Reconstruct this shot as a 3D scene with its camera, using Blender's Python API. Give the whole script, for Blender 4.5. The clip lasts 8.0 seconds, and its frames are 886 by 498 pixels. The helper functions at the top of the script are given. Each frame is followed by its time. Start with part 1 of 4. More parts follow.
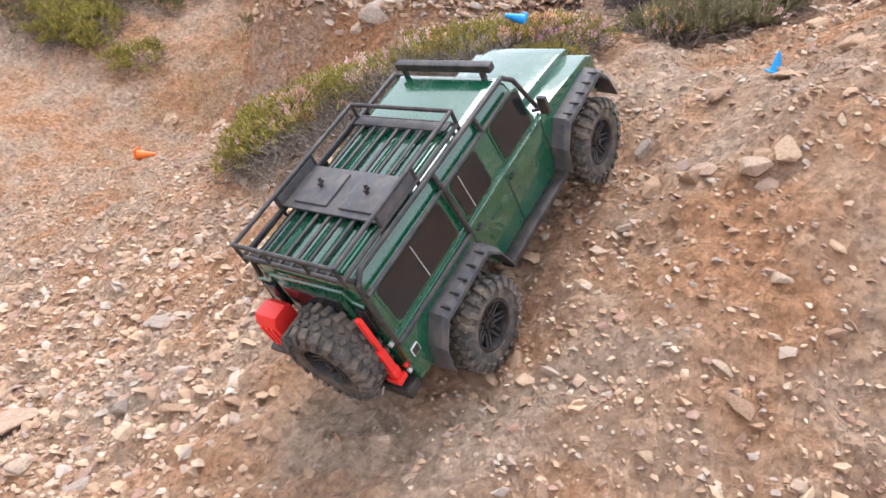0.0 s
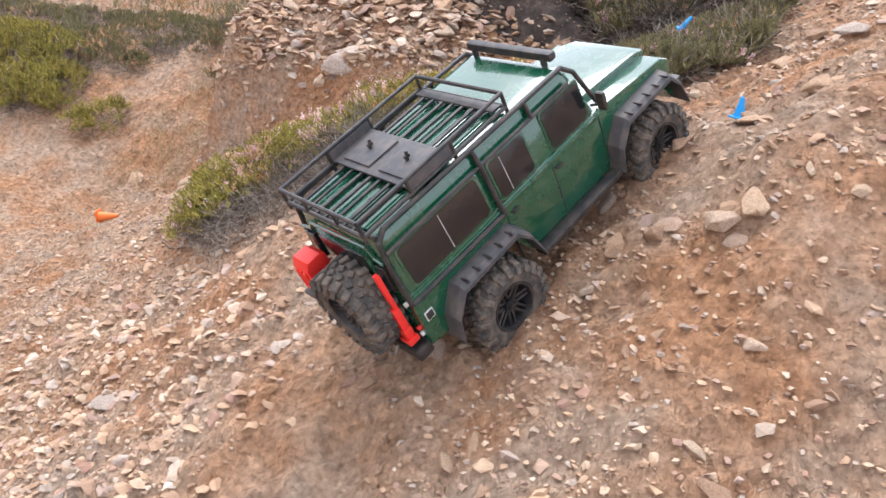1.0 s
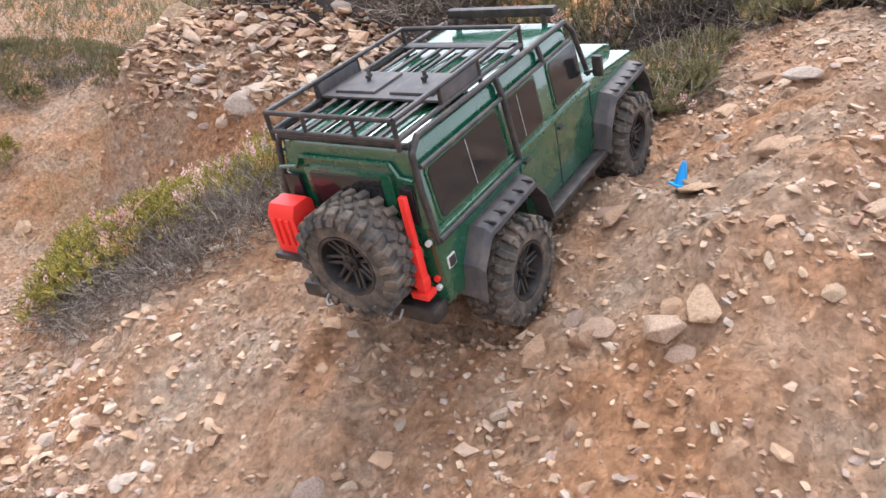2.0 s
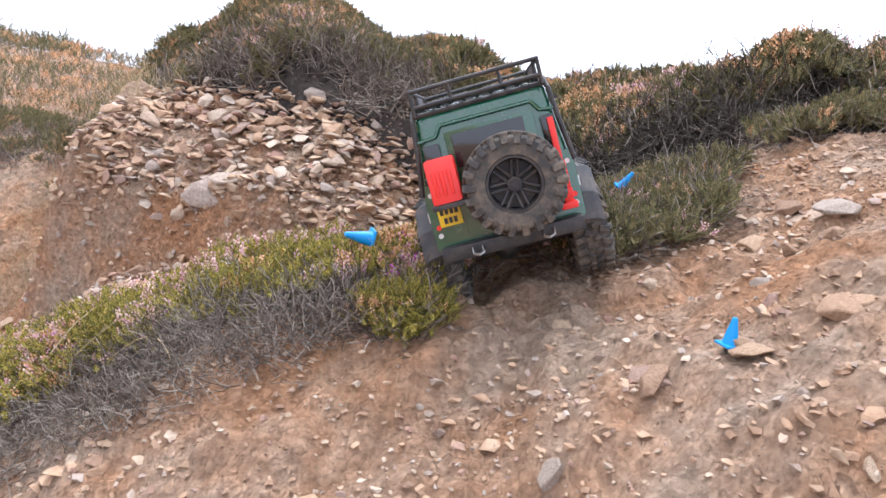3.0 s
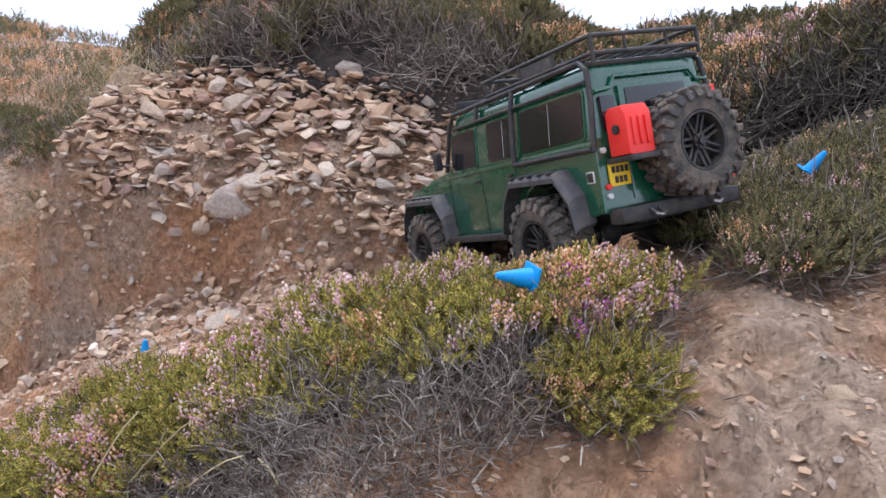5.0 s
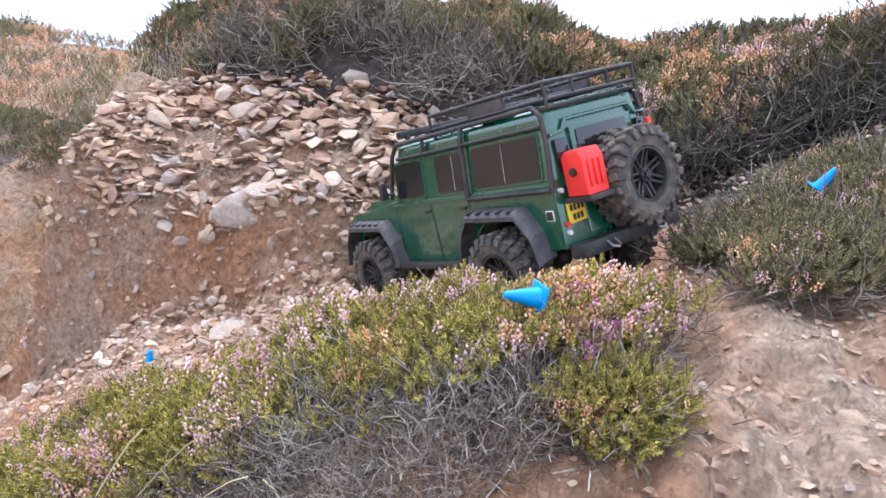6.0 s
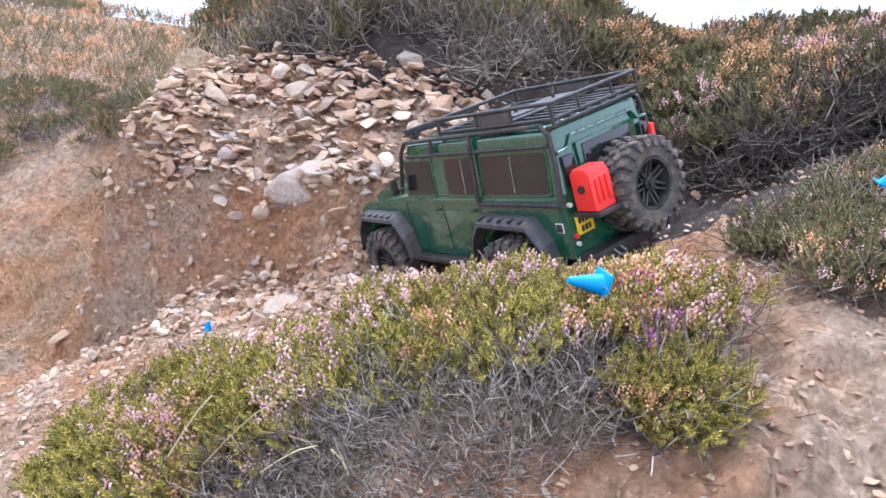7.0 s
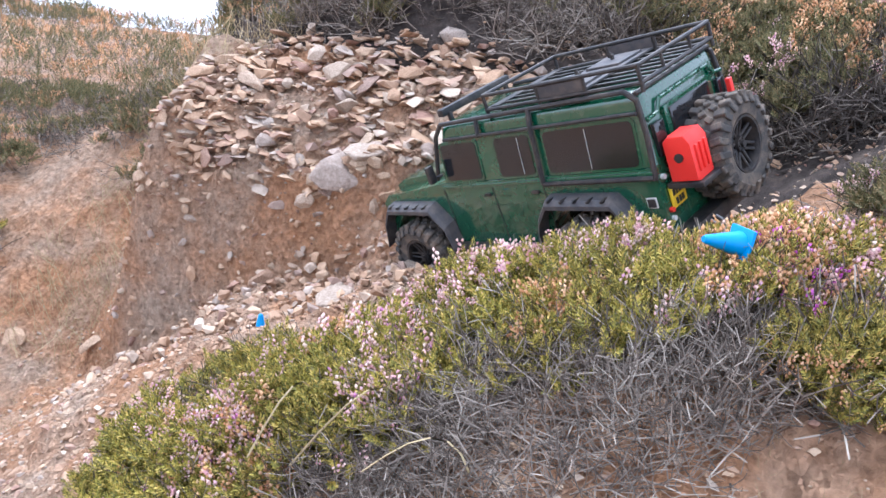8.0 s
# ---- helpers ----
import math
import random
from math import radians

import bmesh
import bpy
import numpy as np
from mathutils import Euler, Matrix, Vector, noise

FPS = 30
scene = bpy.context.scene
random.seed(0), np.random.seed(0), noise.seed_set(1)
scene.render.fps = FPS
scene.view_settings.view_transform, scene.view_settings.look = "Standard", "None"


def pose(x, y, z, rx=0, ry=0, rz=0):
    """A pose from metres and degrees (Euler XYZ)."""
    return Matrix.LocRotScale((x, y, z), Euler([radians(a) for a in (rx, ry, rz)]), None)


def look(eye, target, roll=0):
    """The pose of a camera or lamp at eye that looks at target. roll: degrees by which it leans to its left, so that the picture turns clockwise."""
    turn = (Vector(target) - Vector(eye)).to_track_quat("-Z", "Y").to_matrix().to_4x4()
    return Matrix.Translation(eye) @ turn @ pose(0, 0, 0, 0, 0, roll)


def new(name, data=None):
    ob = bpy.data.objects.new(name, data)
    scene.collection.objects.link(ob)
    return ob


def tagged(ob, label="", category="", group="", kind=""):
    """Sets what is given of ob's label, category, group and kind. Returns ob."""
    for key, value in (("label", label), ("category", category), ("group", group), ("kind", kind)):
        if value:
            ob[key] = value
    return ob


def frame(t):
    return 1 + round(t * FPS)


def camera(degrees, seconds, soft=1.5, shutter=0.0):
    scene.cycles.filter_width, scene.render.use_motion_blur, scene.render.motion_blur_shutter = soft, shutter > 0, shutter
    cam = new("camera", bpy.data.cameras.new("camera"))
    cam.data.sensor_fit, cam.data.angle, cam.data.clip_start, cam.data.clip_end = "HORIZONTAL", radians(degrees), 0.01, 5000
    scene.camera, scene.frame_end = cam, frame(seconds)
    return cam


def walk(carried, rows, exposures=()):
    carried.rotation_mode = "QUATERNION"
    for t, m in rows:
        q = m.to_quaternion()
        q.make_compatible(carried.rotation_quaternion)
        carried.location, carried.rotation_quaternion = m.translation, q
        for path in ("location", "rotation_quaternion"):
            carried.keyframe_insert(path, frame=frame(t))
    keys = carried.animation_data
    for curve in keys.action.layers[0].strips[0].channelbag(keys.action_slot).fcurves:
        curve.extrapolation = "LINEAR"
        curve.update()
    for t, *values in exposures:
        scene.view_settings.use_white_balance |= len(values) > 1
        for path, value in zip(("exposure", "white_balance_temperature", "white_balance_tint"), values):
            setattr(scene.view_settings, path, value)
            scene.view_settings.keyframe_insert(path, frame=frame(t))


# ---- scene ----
cam = camera(61.1, 8.0)
# seconds, eye, turn
PATH = [
    (0.0, 0.2239, 0.0775, 0.9574, 67.40, -8.52, 9.70),
    (0.2, 0.2263, 0.0887, 0.9636, 67.69, -7.82, 9.21),
    (0.5, 0.2516, 0.1175, 0.9694, 69.35, -8.51, 8.35),
    (0.7, 0.2647, 0.1368, 0.9748, 69.78, -7.39, 7.85),
    (1.0, 0.2604, 0.1619, 0.9762, 70.50, -6.62, 8.24),
    (1.2, 0.2595, 0.1744, 0.9818, 70.52, -6.14, 8.36),
    (2.3, 0.3129, 0.4503, 1.0167, 72.86, -6.64, 2.60),
    (2.5, 0.3131, 0.4687, 1.0217, 73.28, -6.72, 1.84),
    (2.7, 0.3033, 0.4876, 1.0371, 75.90, -8.89, 2.00),
    (2.8, 0.2798, 0.5117, 1.0419, 77.74, -9.64, 2.03),
    (3.0, 0.2283, 0.5477, 1.0423, 78.33, -9.54, 1.09),
    (3.2, 0.1695, 0.5892, 1.0441, 77.61, -6.43, -0.56),
    (3.5, 0.1069, 0.6449, 1.0822, 76.36, -7.98, -0.44),
    (3.7, 0.0509, 0.7076, 1.0796, 76.47, -8.48, 1.79),
    (4.0, -0.0002, 0.8126, 1.0211, 77.86, -8.95, 1.82),
    (4.2, -0.0030, 0.8607, 1.0073, 76.38, -6.86, 0.70),
    (4.5, 0.0024, 0.8523, 1.0213, 75.58, -5.73, -0.84),
    (4.7, 0.0214, 0.8475, 1.0271, 75.43, -5.65, -1.35),
    (5.8, 0.0242, 0.8608, 1.0496, 76.13, -6.76, -1.54),
    (6.0, 0.0186, 0.8581, 1.0474, 75.73, -6.37, -1.14),
    (6.2, 0.0148, 0.8587, 1.0502, 75.14, -6.10, -0.86),
    (6.5, 0.0101, 0.8567, 1.0561, 74.65, -5.53, -0.86),
    (6.7, -0.0037, 0.8519, 1.0501, 74.40, -6.94, 0.82),
    (7.0, -0.0135, 0.8461, 1.0459, 74.09, -7.74, 1.79),
    (7.2, -0.0151, 0.8457, 1.0495, 74.31, -7.26, 1.53),
    (7.5, -0.0326, 0.8492, 1.0448, 74.74, -7.19, 1.81),
    (7.7, -0.0562, 0.8625, 1.0268, 74.79, -7.35, 2.10),
    (8.0, -0.0938, 0.9254, 0.9742, 74.55, -5.76, 1.95),
]
walk(cam, [(t, pose(x, y, z, rx, ry, rz)) for t, x, y, z, rx, ry, rz in PATH],
     exposures=[(0.0, 0.2, 6100, 14), (2.6, 0.2, 6050, 14), (3.0, 0.2, 5850, 14), (3.3, -0.2, 5750, 14), (3.6, -0.36, 5750, 14), (4.0, -0.6, 5800, 14), (4.4, -0.42, 5800, 14), (4.7, -0.38, 5750, 14), (5.8, 0.26, 5380, 14), (8.0, 0.38, 5380, 14)])

# ---- sky and sun: bright overcast ----
world = bpy.data.worlds.new("overcast_sky")
scene.world = world
world.use_nodes = True
wn, wl = world.node_tree.nodes, world.node_tree.links
sky = wn.new("ShaderNodeTexSky")
sky.sky_type, sky.sun_disc = "NISHITA", False
sky.sun_elevation, sky.sun_rotation = radians(68), radians(335)
sky.dust_density, sky.air_density = 4.0, 1.0
grey = wn.new("ShaderNodeHueSaturation")
grey.inputs["Saturation"].default_value = 0.12
wl.new(sky.outputs[0], grey.inputs["Color"])
thin = wn.new("ShaderNodeVectorMath")
thin.operation = "SCALE"
thin.inputs["Scale"].default_value = 0.06
wl.new(grey.outputs[0], thin.inputs[0])
cloud = wn.new("ShaderNodeVectorMath")
cloud.operation = "ADD"
cloud.inputs[1].default_value = (1.42, 1.47, 1.58)
wl.new(thin.outputs[0], cloud.inputs[0])
wl.new(cloud.outputs[0], wn["Background"].inputs[0])
wn["Background"].inputs[1].default_value = 1.0
sun = new("sun", bpy.data.lights.new("sun", "SUN"))
sun.data.energy, sun.data.angle, sun.data.color = 3.4, radians(42), (1.0, 0.97, 0.93)
sun.matrix_world = look((-0.15, 0.32, 0.93), (0, 0, 0))

rng = np.random.default_rng(7)


# ---- materials ----
class Nodes:
    """A node material with a Principled shader and short ways to add noise, ramps and bump."""

    def __init__(self, name, rough=0.8, metal=0.0, spec=0.4):
        self.m = bpy.data.materials.new(name)
        self.m.use_nodes = True
        self.n, self.l = self.m.node_tree.nodes, self.m.node_tree.links
        self.b = self.n["Principled BSDF"]
        self.b.inputs["Roughness"].default_value = rough
        self.b.inputs["Metallic"].default_value = metal
        self.b.inputs["Specular IOR Level"].default_value = spec
        self.co = self.n.new("ShaderNodeTexCoord").outputs["Object"]

    def noise(self, scale, detail=4.0, rough=0.6):
        t = self.n.new("ShaderNodeTexNoise")
        t.inputs["Scale"].default_value, t.inputs["Detail"].default_value, t.inputs["Roughness"].default_value = scale, detail, rough
        self.l.new(self.co, t.inputs["Vector"])
        return t.outputs[0]

    def cells(self, scale, feature="F1"):
        t = self.n.new("ShaderNodeTexVoronoi")
        t.inputs["Scale"].default_value, t.feature = scale, feature
        self.l.new(self.co, t.inputs["Vector"])
        return t

    def ramp(self, fac, stops):
        r = self.n.new("ShaderNodeValToRGB")
        e = r.color_ramp.elements
        while len(e) < len(stops):
            e.new(0.5)
        for k, (p, c) in enumerate(stops):
            e[k].position, e[k].color = p, (*c, 1)
        self.l.new(fac, r.inputs[0])
        return r.outputs[0]

    def mix(self, fac, a, b, kind="MIX"):
        x = self.n.new("ShaderNodeMix")
        x.data_type, x.blend_type = "RGBA", kind
        for sock, v in ((x.inputs[0], fac), (x.inputs[6], a), (x.inputs[7], b)):
            if isinstance(v, (int, float)):
                sock.default_value = v
            elif isinstance(v, tuple):
                sock.default_value = (*v, 1)
            else:
                self.l.new(v, sock)
        return x.outputs[2]

    def bump(self, h, strength, dist, after=None):
        x = self.n.new("ShaderNodeBump")
        x.inputs["Strength"].default_value, x.inputs["Distance"].default_value = strength, dist
        self.l.new(h, x.inputs["Height"])
        if after:
            self.l.new(after, x.inputs["Normal"])
        return x.outputs[0]

    def done(self, col=None, normal=None, rough=None):
        if isinstance(col, tuple):
            self.b.inputs["Base Color"].default_value = (*col, 1)
        elif col:
            self.l.new(col, self.b.inputs["Base Color"])
        if normal:
            self.l.new(normal, self.b.inputs["Normal"])
        if rough:
            self.l.new(rough, self.b.inputs["Roughness"])
        return self.m


def mat_ground():
    k = Nodes("stony_clay", 0.95, spec=0.15)
    big = k.ramp(k.noise(2.6, 5), [(0.3, (0.41, 0.265, 0.175)), (0.5, (0.51, 0.34, 0.23)), (0.7, (0.56, 0.435, 0.335))])
    red = k.ramp(k.noise(5.5, 4), [(0.38, (0.54, 0.27, 0.13)), (0.62, (0.52, 0.42, 0.33))])
    col = k.mix(0.58, big, red)
    fine = k.ramp(k.noise(70, 6, 0.7), [(0.3, (0.45, 0.4, 0.36)), (0.7, (1.3, 1.28, 1.25))])
    col = k.mix(0.8, col, fine, "MULTIPLY")
    peb = k.cells(90)
    pc = k.ramp(peb.outputs["Color"], [(0.0, (0.5, 0.46, 0.42)), (1.0, (1.3, 1.25, 1.2))])
    col = k.mix(0.45, col, pc, "MULTIPLY")
    n1 = k.bump(k.noise(38, 9, 0.8), 1.0, 0.022)
    n2 = k.bump(peb.outputs["Distance"], 0.8, 0.008, n1)
    return k.done(col, n2)


def mat_stone(name, by_object=True):
    k = Nodes(name, 0.85, spec=0.25)
    if by_object:
        rnd = k.n.new("ShaderNodeObjectInfo").outputs["Random"]
    else:
        rnd = k.n.new("ShaderNodeNewGeometry").outputs["Random Per Island"]
    base = k.ramp(rnd, [(0.0, (0.27, 0.175, 0.12)), (0.3, (0.43, 0.29, 0.19)), (0.55, (0.46, 0.35, 0.25)), (0.72, (0.37, 0.315, 0.27)), (0.85, (0.30, 0.18, 0.135)), (0.95, (0.47, 0.36, 0.27)), (1.0, (0.58, 0.49, 0.40))])
    st = k.ramp(k.noise(24, 6, 0.7), [(0.3, (0.5, 0.42, 0.36)), (0.62, (1.2, 1.18, 1.15))])
    return k.done(k.mix(0.8, base, st, "MULTIPLY"), k.bump(k.noise(60, 6, 0.7), 0.6, 0.006))


def mat_island(name, stops, rough=0.7, spec=0.3, trans=0.0):
    k = Nodes(name, rough, spec=spec)
    rnd = k.n.new("ShaderNodeNewGeometry").outputs["Random Per Island"]
    c = k.ramp(rnd, stops)
    patch = k.ramp(k.noise(9, 3), [(0.3, (0.75, 0.7, 0.6)), (0.7, (1.25, 1.25, 1.1))])
    k.b.inputs["Transmission Weight"].default_value = trans
    return k.done(k.mix(0.8, c, patch, "MULTIPLY"))


def mat_peat_shade():
    k = Nodes("dark_peat_and_shade", 0.95, spec=0.1)
    col = k.ramp(k.noise(14, 6, 0.7), [(0.3, (0.035, 0.028, 0.025)), (0.52, (0.10, 0.082, 0.072)), (0.72, (0.24, 0.185, 0.15))])
    return k.done(col, k.bump(k.noise(45, 8, 0.8), 1.0, 0.02))


GROUND, PEAT_SHADE = mat_ground(), mat_peat_shade()
STONE, GRAVEL = mat_stone("weathered_stone"), mat_stone("gravel_stone", False)
LEAF = mat_island("heather_leaf", [(0.0, (0.06, 0.062, 0.02)), (0.3, (0.17, 0.165, 0.036)), (0.75, (0.37, 0.31, 0.06)), (1.0, (0.54, 0.39, 0.12))])
LEAF_DARK = mat_island("dark_heather_leaf", [(0.0, (0.06, 0.065, 0.03)), (0.5, (0.15, 0.145, 0.065)), (1.0, (0.31, 0.23, 0.12))])
TWIG = mat_island("grey_twig", [(0.0, (0.06, 0.048, 0.042)), (0.55, (0.16, 0.132, 0.12)), (1.0, (0.38, 0.335, 0.31))], 0.9)
# darker copy of TWIG: shade inside and below dense heather is in its colour
TWIG_DARK = mat_island("dark_shaded_twig", [(0.0, (0.035, 0.028, 0.026)), (0.75, (0.10, 0.082, 0.075)), (1.0, (0.32, 0.28, 0.25))], 0.9)
BLOOM = mat_island("heather_bloom", [(0.0, (0.52, 0.27, 0.33)), (0.45, (0.68, 0.45, 0.46)), (0.85, (0.74, 0.6, 0.56)), (1.0, (0.5, 0.17, 0.45))], 0.8)
RUST = mat_island("withered_bloom", [(0.0, (0.42, 0.2, 0.1)), (0.5, (0.62, 0.35, 0.19)), (1.0, (0.72, 0.5, 0.34))], 0.85)
PURPLE = mat_island("bell_bloom", [(0.0, (0.4, 0.06, 0.4)), (1.0, (0.6, 0.16, 0.6))], 0.7)
STRAW = mat_island("dry_grass", [(0.0, (0.3, 0.23, 0.13)), (1.0, (0.52, 0.43, 0.28))], 0.8)


def mat_paint():
    k = Nodes("green_gloss_paint", 0.28, spec=0.5)
    k.b.inputs["Coat Weight"].default_value = 1.0
    k.b.inputs["Coat IOR"].default_value = 1.55
    k.b.inputs["Coat Roughness"].default_value = 0.06
    c = k.mix(k.ramp(k.noise(30, 6, 0.7), [(0.5, (0, 0, 0)), (0.75, (0.16, 0.16, 0.16))]), (0.004, 0.07, 0.034), (0.2, 0.18, 0.12))
    return k.done(c, k.bump(k.noise(14, 2), 0.03, 0.004), k.ramp(k.noise(45, 5), [(0.35, (0.14, 0.14, 0.14)), (0.8, (0.42, 0.42, 0.42))]))


def mat_plain(name, col, rough, dust=0.25, metal=0.0, spec=0.4):
    k = Nodes(name, rough, metal, spec)
    c = k.mix(k.ramp(k.noise(55, 6, 0.7), [(0.42, (0, 0, 0)), (0.8, (dust, dust, dust))]), col, (0.36, 0.27, 0.19))
    return k.done(c, k.bump(k.noise(160, 4), 0.15, 0.001))


PAINT = mat_paint()
BLACK = mat_plain("black_plastic", (0.018, 0.018, 0.02), 0.5, 0.2)
TRIM = mat_plain("grey_black_trim", (0.05, 0.05, 0.055), 0.6, 0.25)
RUBBER = mat_plain("tyre_rubber", (0.06, 0.057, 0.054), 0.85, 0.6, spec=0.2)
GLASS = mat_plain("smoked_window", (0.012, 0.013, 0.015), 0.06, 0.015, spec=0.7)
RED = mat_plain("red_plastic", (0.72, 0.03, 0.022), 0.4, 0.04)
YELLOW = mat_plain("yellow_plate", (0.78, 0.52, 0.02), 0.4, 0.05)
STEEL = mat_plain("dull_steel", (0.32, 0.31, 0.3), 0.4, 0.2, 0.9)
WHITE = mat_plain("pale_lens", (0.6, 0.6, 0.58), 0.25, 0.1)
BLUE = mat_plain("blue_plastic", (0.008, 0.27, 0.66), 0.45, 0.05)
ORANGE = mat_plain("orange_plastic", (0.75, 0.16, 0.02), 0.45, 0.05)

# ---- the lie of the land: levels on a 0.3 m plan grid, x from -1.2, y from 0.3 ----
LEVELS = np.array((
    (-0.177, -0.100, -0.001, 0.111, 0.194, 0.216, 0.173, 0.196, 0.249),
    (-0.187, -0.117, 0.001, 0.184, 0.358, 0.448, 0.344, 0.296, 0.442),
    (-0.153, -0.073, 0.052, 0.226, 0.376, 0.503, 0.828, 0.531, 0.668),
    (-0.064, 0.037, 0.127, 0.293, 0.611, 0.613, 0.956, 1.048, 0.984),
    (0.041, 0.130, 0.245, 0.522, 0.793, 0.825, 0.808, 1.102, 1.098),
    (0.125, 0.205, 0.386, 0.586, 0.677, 0.801, 0.934, 1.108, 1.111),
    (0.157, 0.194, 0.444, 0.610, 0.549, 0.687, 0.922, 1.097, 1.112),
    (0.214, 0.103, 0.235, 0.667, 0.889, 0.854, 0.991, 1.083, 1.101),
    (0.418, 0.573, 0.475, 0.648, 1.033, 1.034, 1.071, 1.083, 1.097),
    (0.575, 0.820, 0.817, 0.850, 1.008, 1.037, 1.080, 1.087, 1.093),
))


def smooth(a):
    a = np.clip(a, 0, 1)
    return a * a * (3 - 2 * a)


def bank(x, y):
    """The cut face below the stone heap."""
    d = (y - (2.12 - 0.32 * x)) * 0.95
    return 0.29 * smooth(d / 0.085 + 0.5) * smooth((x + 0.88) / 0.22) * smooth((0.06 - x) / 0.4)


def peat_step(x, y):
    """The undercut peat edge behind the heap."""
    return 0.12 * smooth((y - (2.43 - 0.38 * x)) / 0.07 + 0.5) * smooth((x + 0.62) / 0.2) * smooth((0.45 - x) / 0.25)


def lattice(x, y, seed):
    """Smooth value noise, -1 to 1."""
    i, j = np.floor(x).astype(np.int64), np.floor(y).astype(np.int64)
    u, v = smooth(x - i), smooth(y - j)

    def h(a, b):
        n = (a * 374761393 + b * 668265263 + seed * 1442695041) & 0xFFFFFFFF
        n = ((n ^ (n >> 13)) * 1274126177) & 0xFFFFFFFF
        return ((n ^ (n >> 16)) & 0xFFFF) / 32767.5 - 1
    return (h(i, j) * (1 - u) + h(i + 1, j) * u) * (1 - v) + (h(i, j + 1) * (1 - u) + h(i + 1, j + 1) * u) * v


def weights(u, n):
    u = np.clip(u, 0, n - 1.0001)
    i = np.floor(u).astype(int)
    t = u - i
    return i, np.stack([(1 - t) ** 3, 3 * t ** 3 - 6 * t ** 2 + 4, -3 * t ** 3 + 3 * t ** 2 + 3 * t + 1, t ** 3], -1) / 6


def land(x, y):
    """Level of the bare ground at plan points (arrays)."""
    x, y = np.atleast_1d(np.asarray(x, float)), np.atleast_1d(np.asarray(y, float))
    ny, nx = LEVELS.shape
    ix, wx = weights((x + 1.2) / 0.3, nx)
    iy, wy = weights((y - 0.3) / 0.3, ny)
    z = np.zeros_like(x)
    for a in range(4):
        for b in range(4):
            z += wy[:, b] * wx[:, a] * LEVELS[np.clip(iy + b - 1, 0, ny - 1), np.clip(ix + a - 1, 0, nx - 1)]
    z += bank(x, y) + peat_step(x, y)
    # the moor behind: rises to a low brow on the west, then falls away
    z += np.clip(y - 3, 0, 3.5) * (0.01 + 0.07 * smooth((-0.5 - x) / 0.8)) - 0.1 * np.clip(y - 6.5, 0, 400) - 0.04 * np.clip(-x - 5, 0, 300)
    # the shelf of rubble above the cut face
    d = y - (2.12 - 0.32 * x)
    shelf = smooth(d / 0.06 + 0.4) * smooth((x + 0.80) / 0.16) * smooth((0.22 - x) / 0.28) * smooth((0.44 - d) / 0.16)
    z += shelf * (0.735 + 0.74 * d - z)
    return z


def rough_land(x, y):
    x, y = np.atleast_1d(np.asarray(x, float)), np.atleast_1d(np.asarray(y, float))
    near = smooth((8 - np.abs(y)) / 4)
    lump = 0.016 * lattice(x * 7, y * 7, 1) + 0.010 * lattice(x * 17 + 3, y * 17, 2) + 0.008 * lattice(x * 37, y * 37 + 5, 3) + 0.012 * np.abs(lattice(x * 24, y * 24 + 9, 5)) - 0.012 * np.abs(lattice(x * 12 + 4, y * 12, 6))
    d = y - (2.12 - 0.32 * x)
    face = smooth((d + 0.2) / 0.08) * smooth((0.1 - d) / 0.06) * smooth((x + 0.9) / 0.15) * smooth((0.25 - x) / 0.2)
    lump = lump * (1 + 1.1 * face) + 0.028 * face * lattice(x * 15, y * 15, 14) + 0.006 * lattice(x * 58, y * 58, 4)
    return land(x, y) + lump * near


def mesh_object(name, verts, faces, material, parent=None, flat=True):
    me = bpy.data.meshes.new(name)
    verts, faces = np.asarray(verts, np.float32), np.asarray(faces, np.int32)
    me.vertices.add(len(verts))
    me.vertices.foreach_set("co", verts.ravel())
    k = faces.shape[1]
    me.loops.add(faces.size)
    me.loops.foreach_set("vertex_index", faces.ravel())
    me.polygons.add(len(faces))
    me.polygons.foreach_set("loop_start", np.arange(0, faces.size, k, dtype=np.int32))
    me.update(calc_edges=True)
    me.polygons.foreach_set("use_smooth", np.full(len(faces), not flat))
    me.materials.append(material)
    ob = new(name, me)
    ob.parent = parent
    return ob


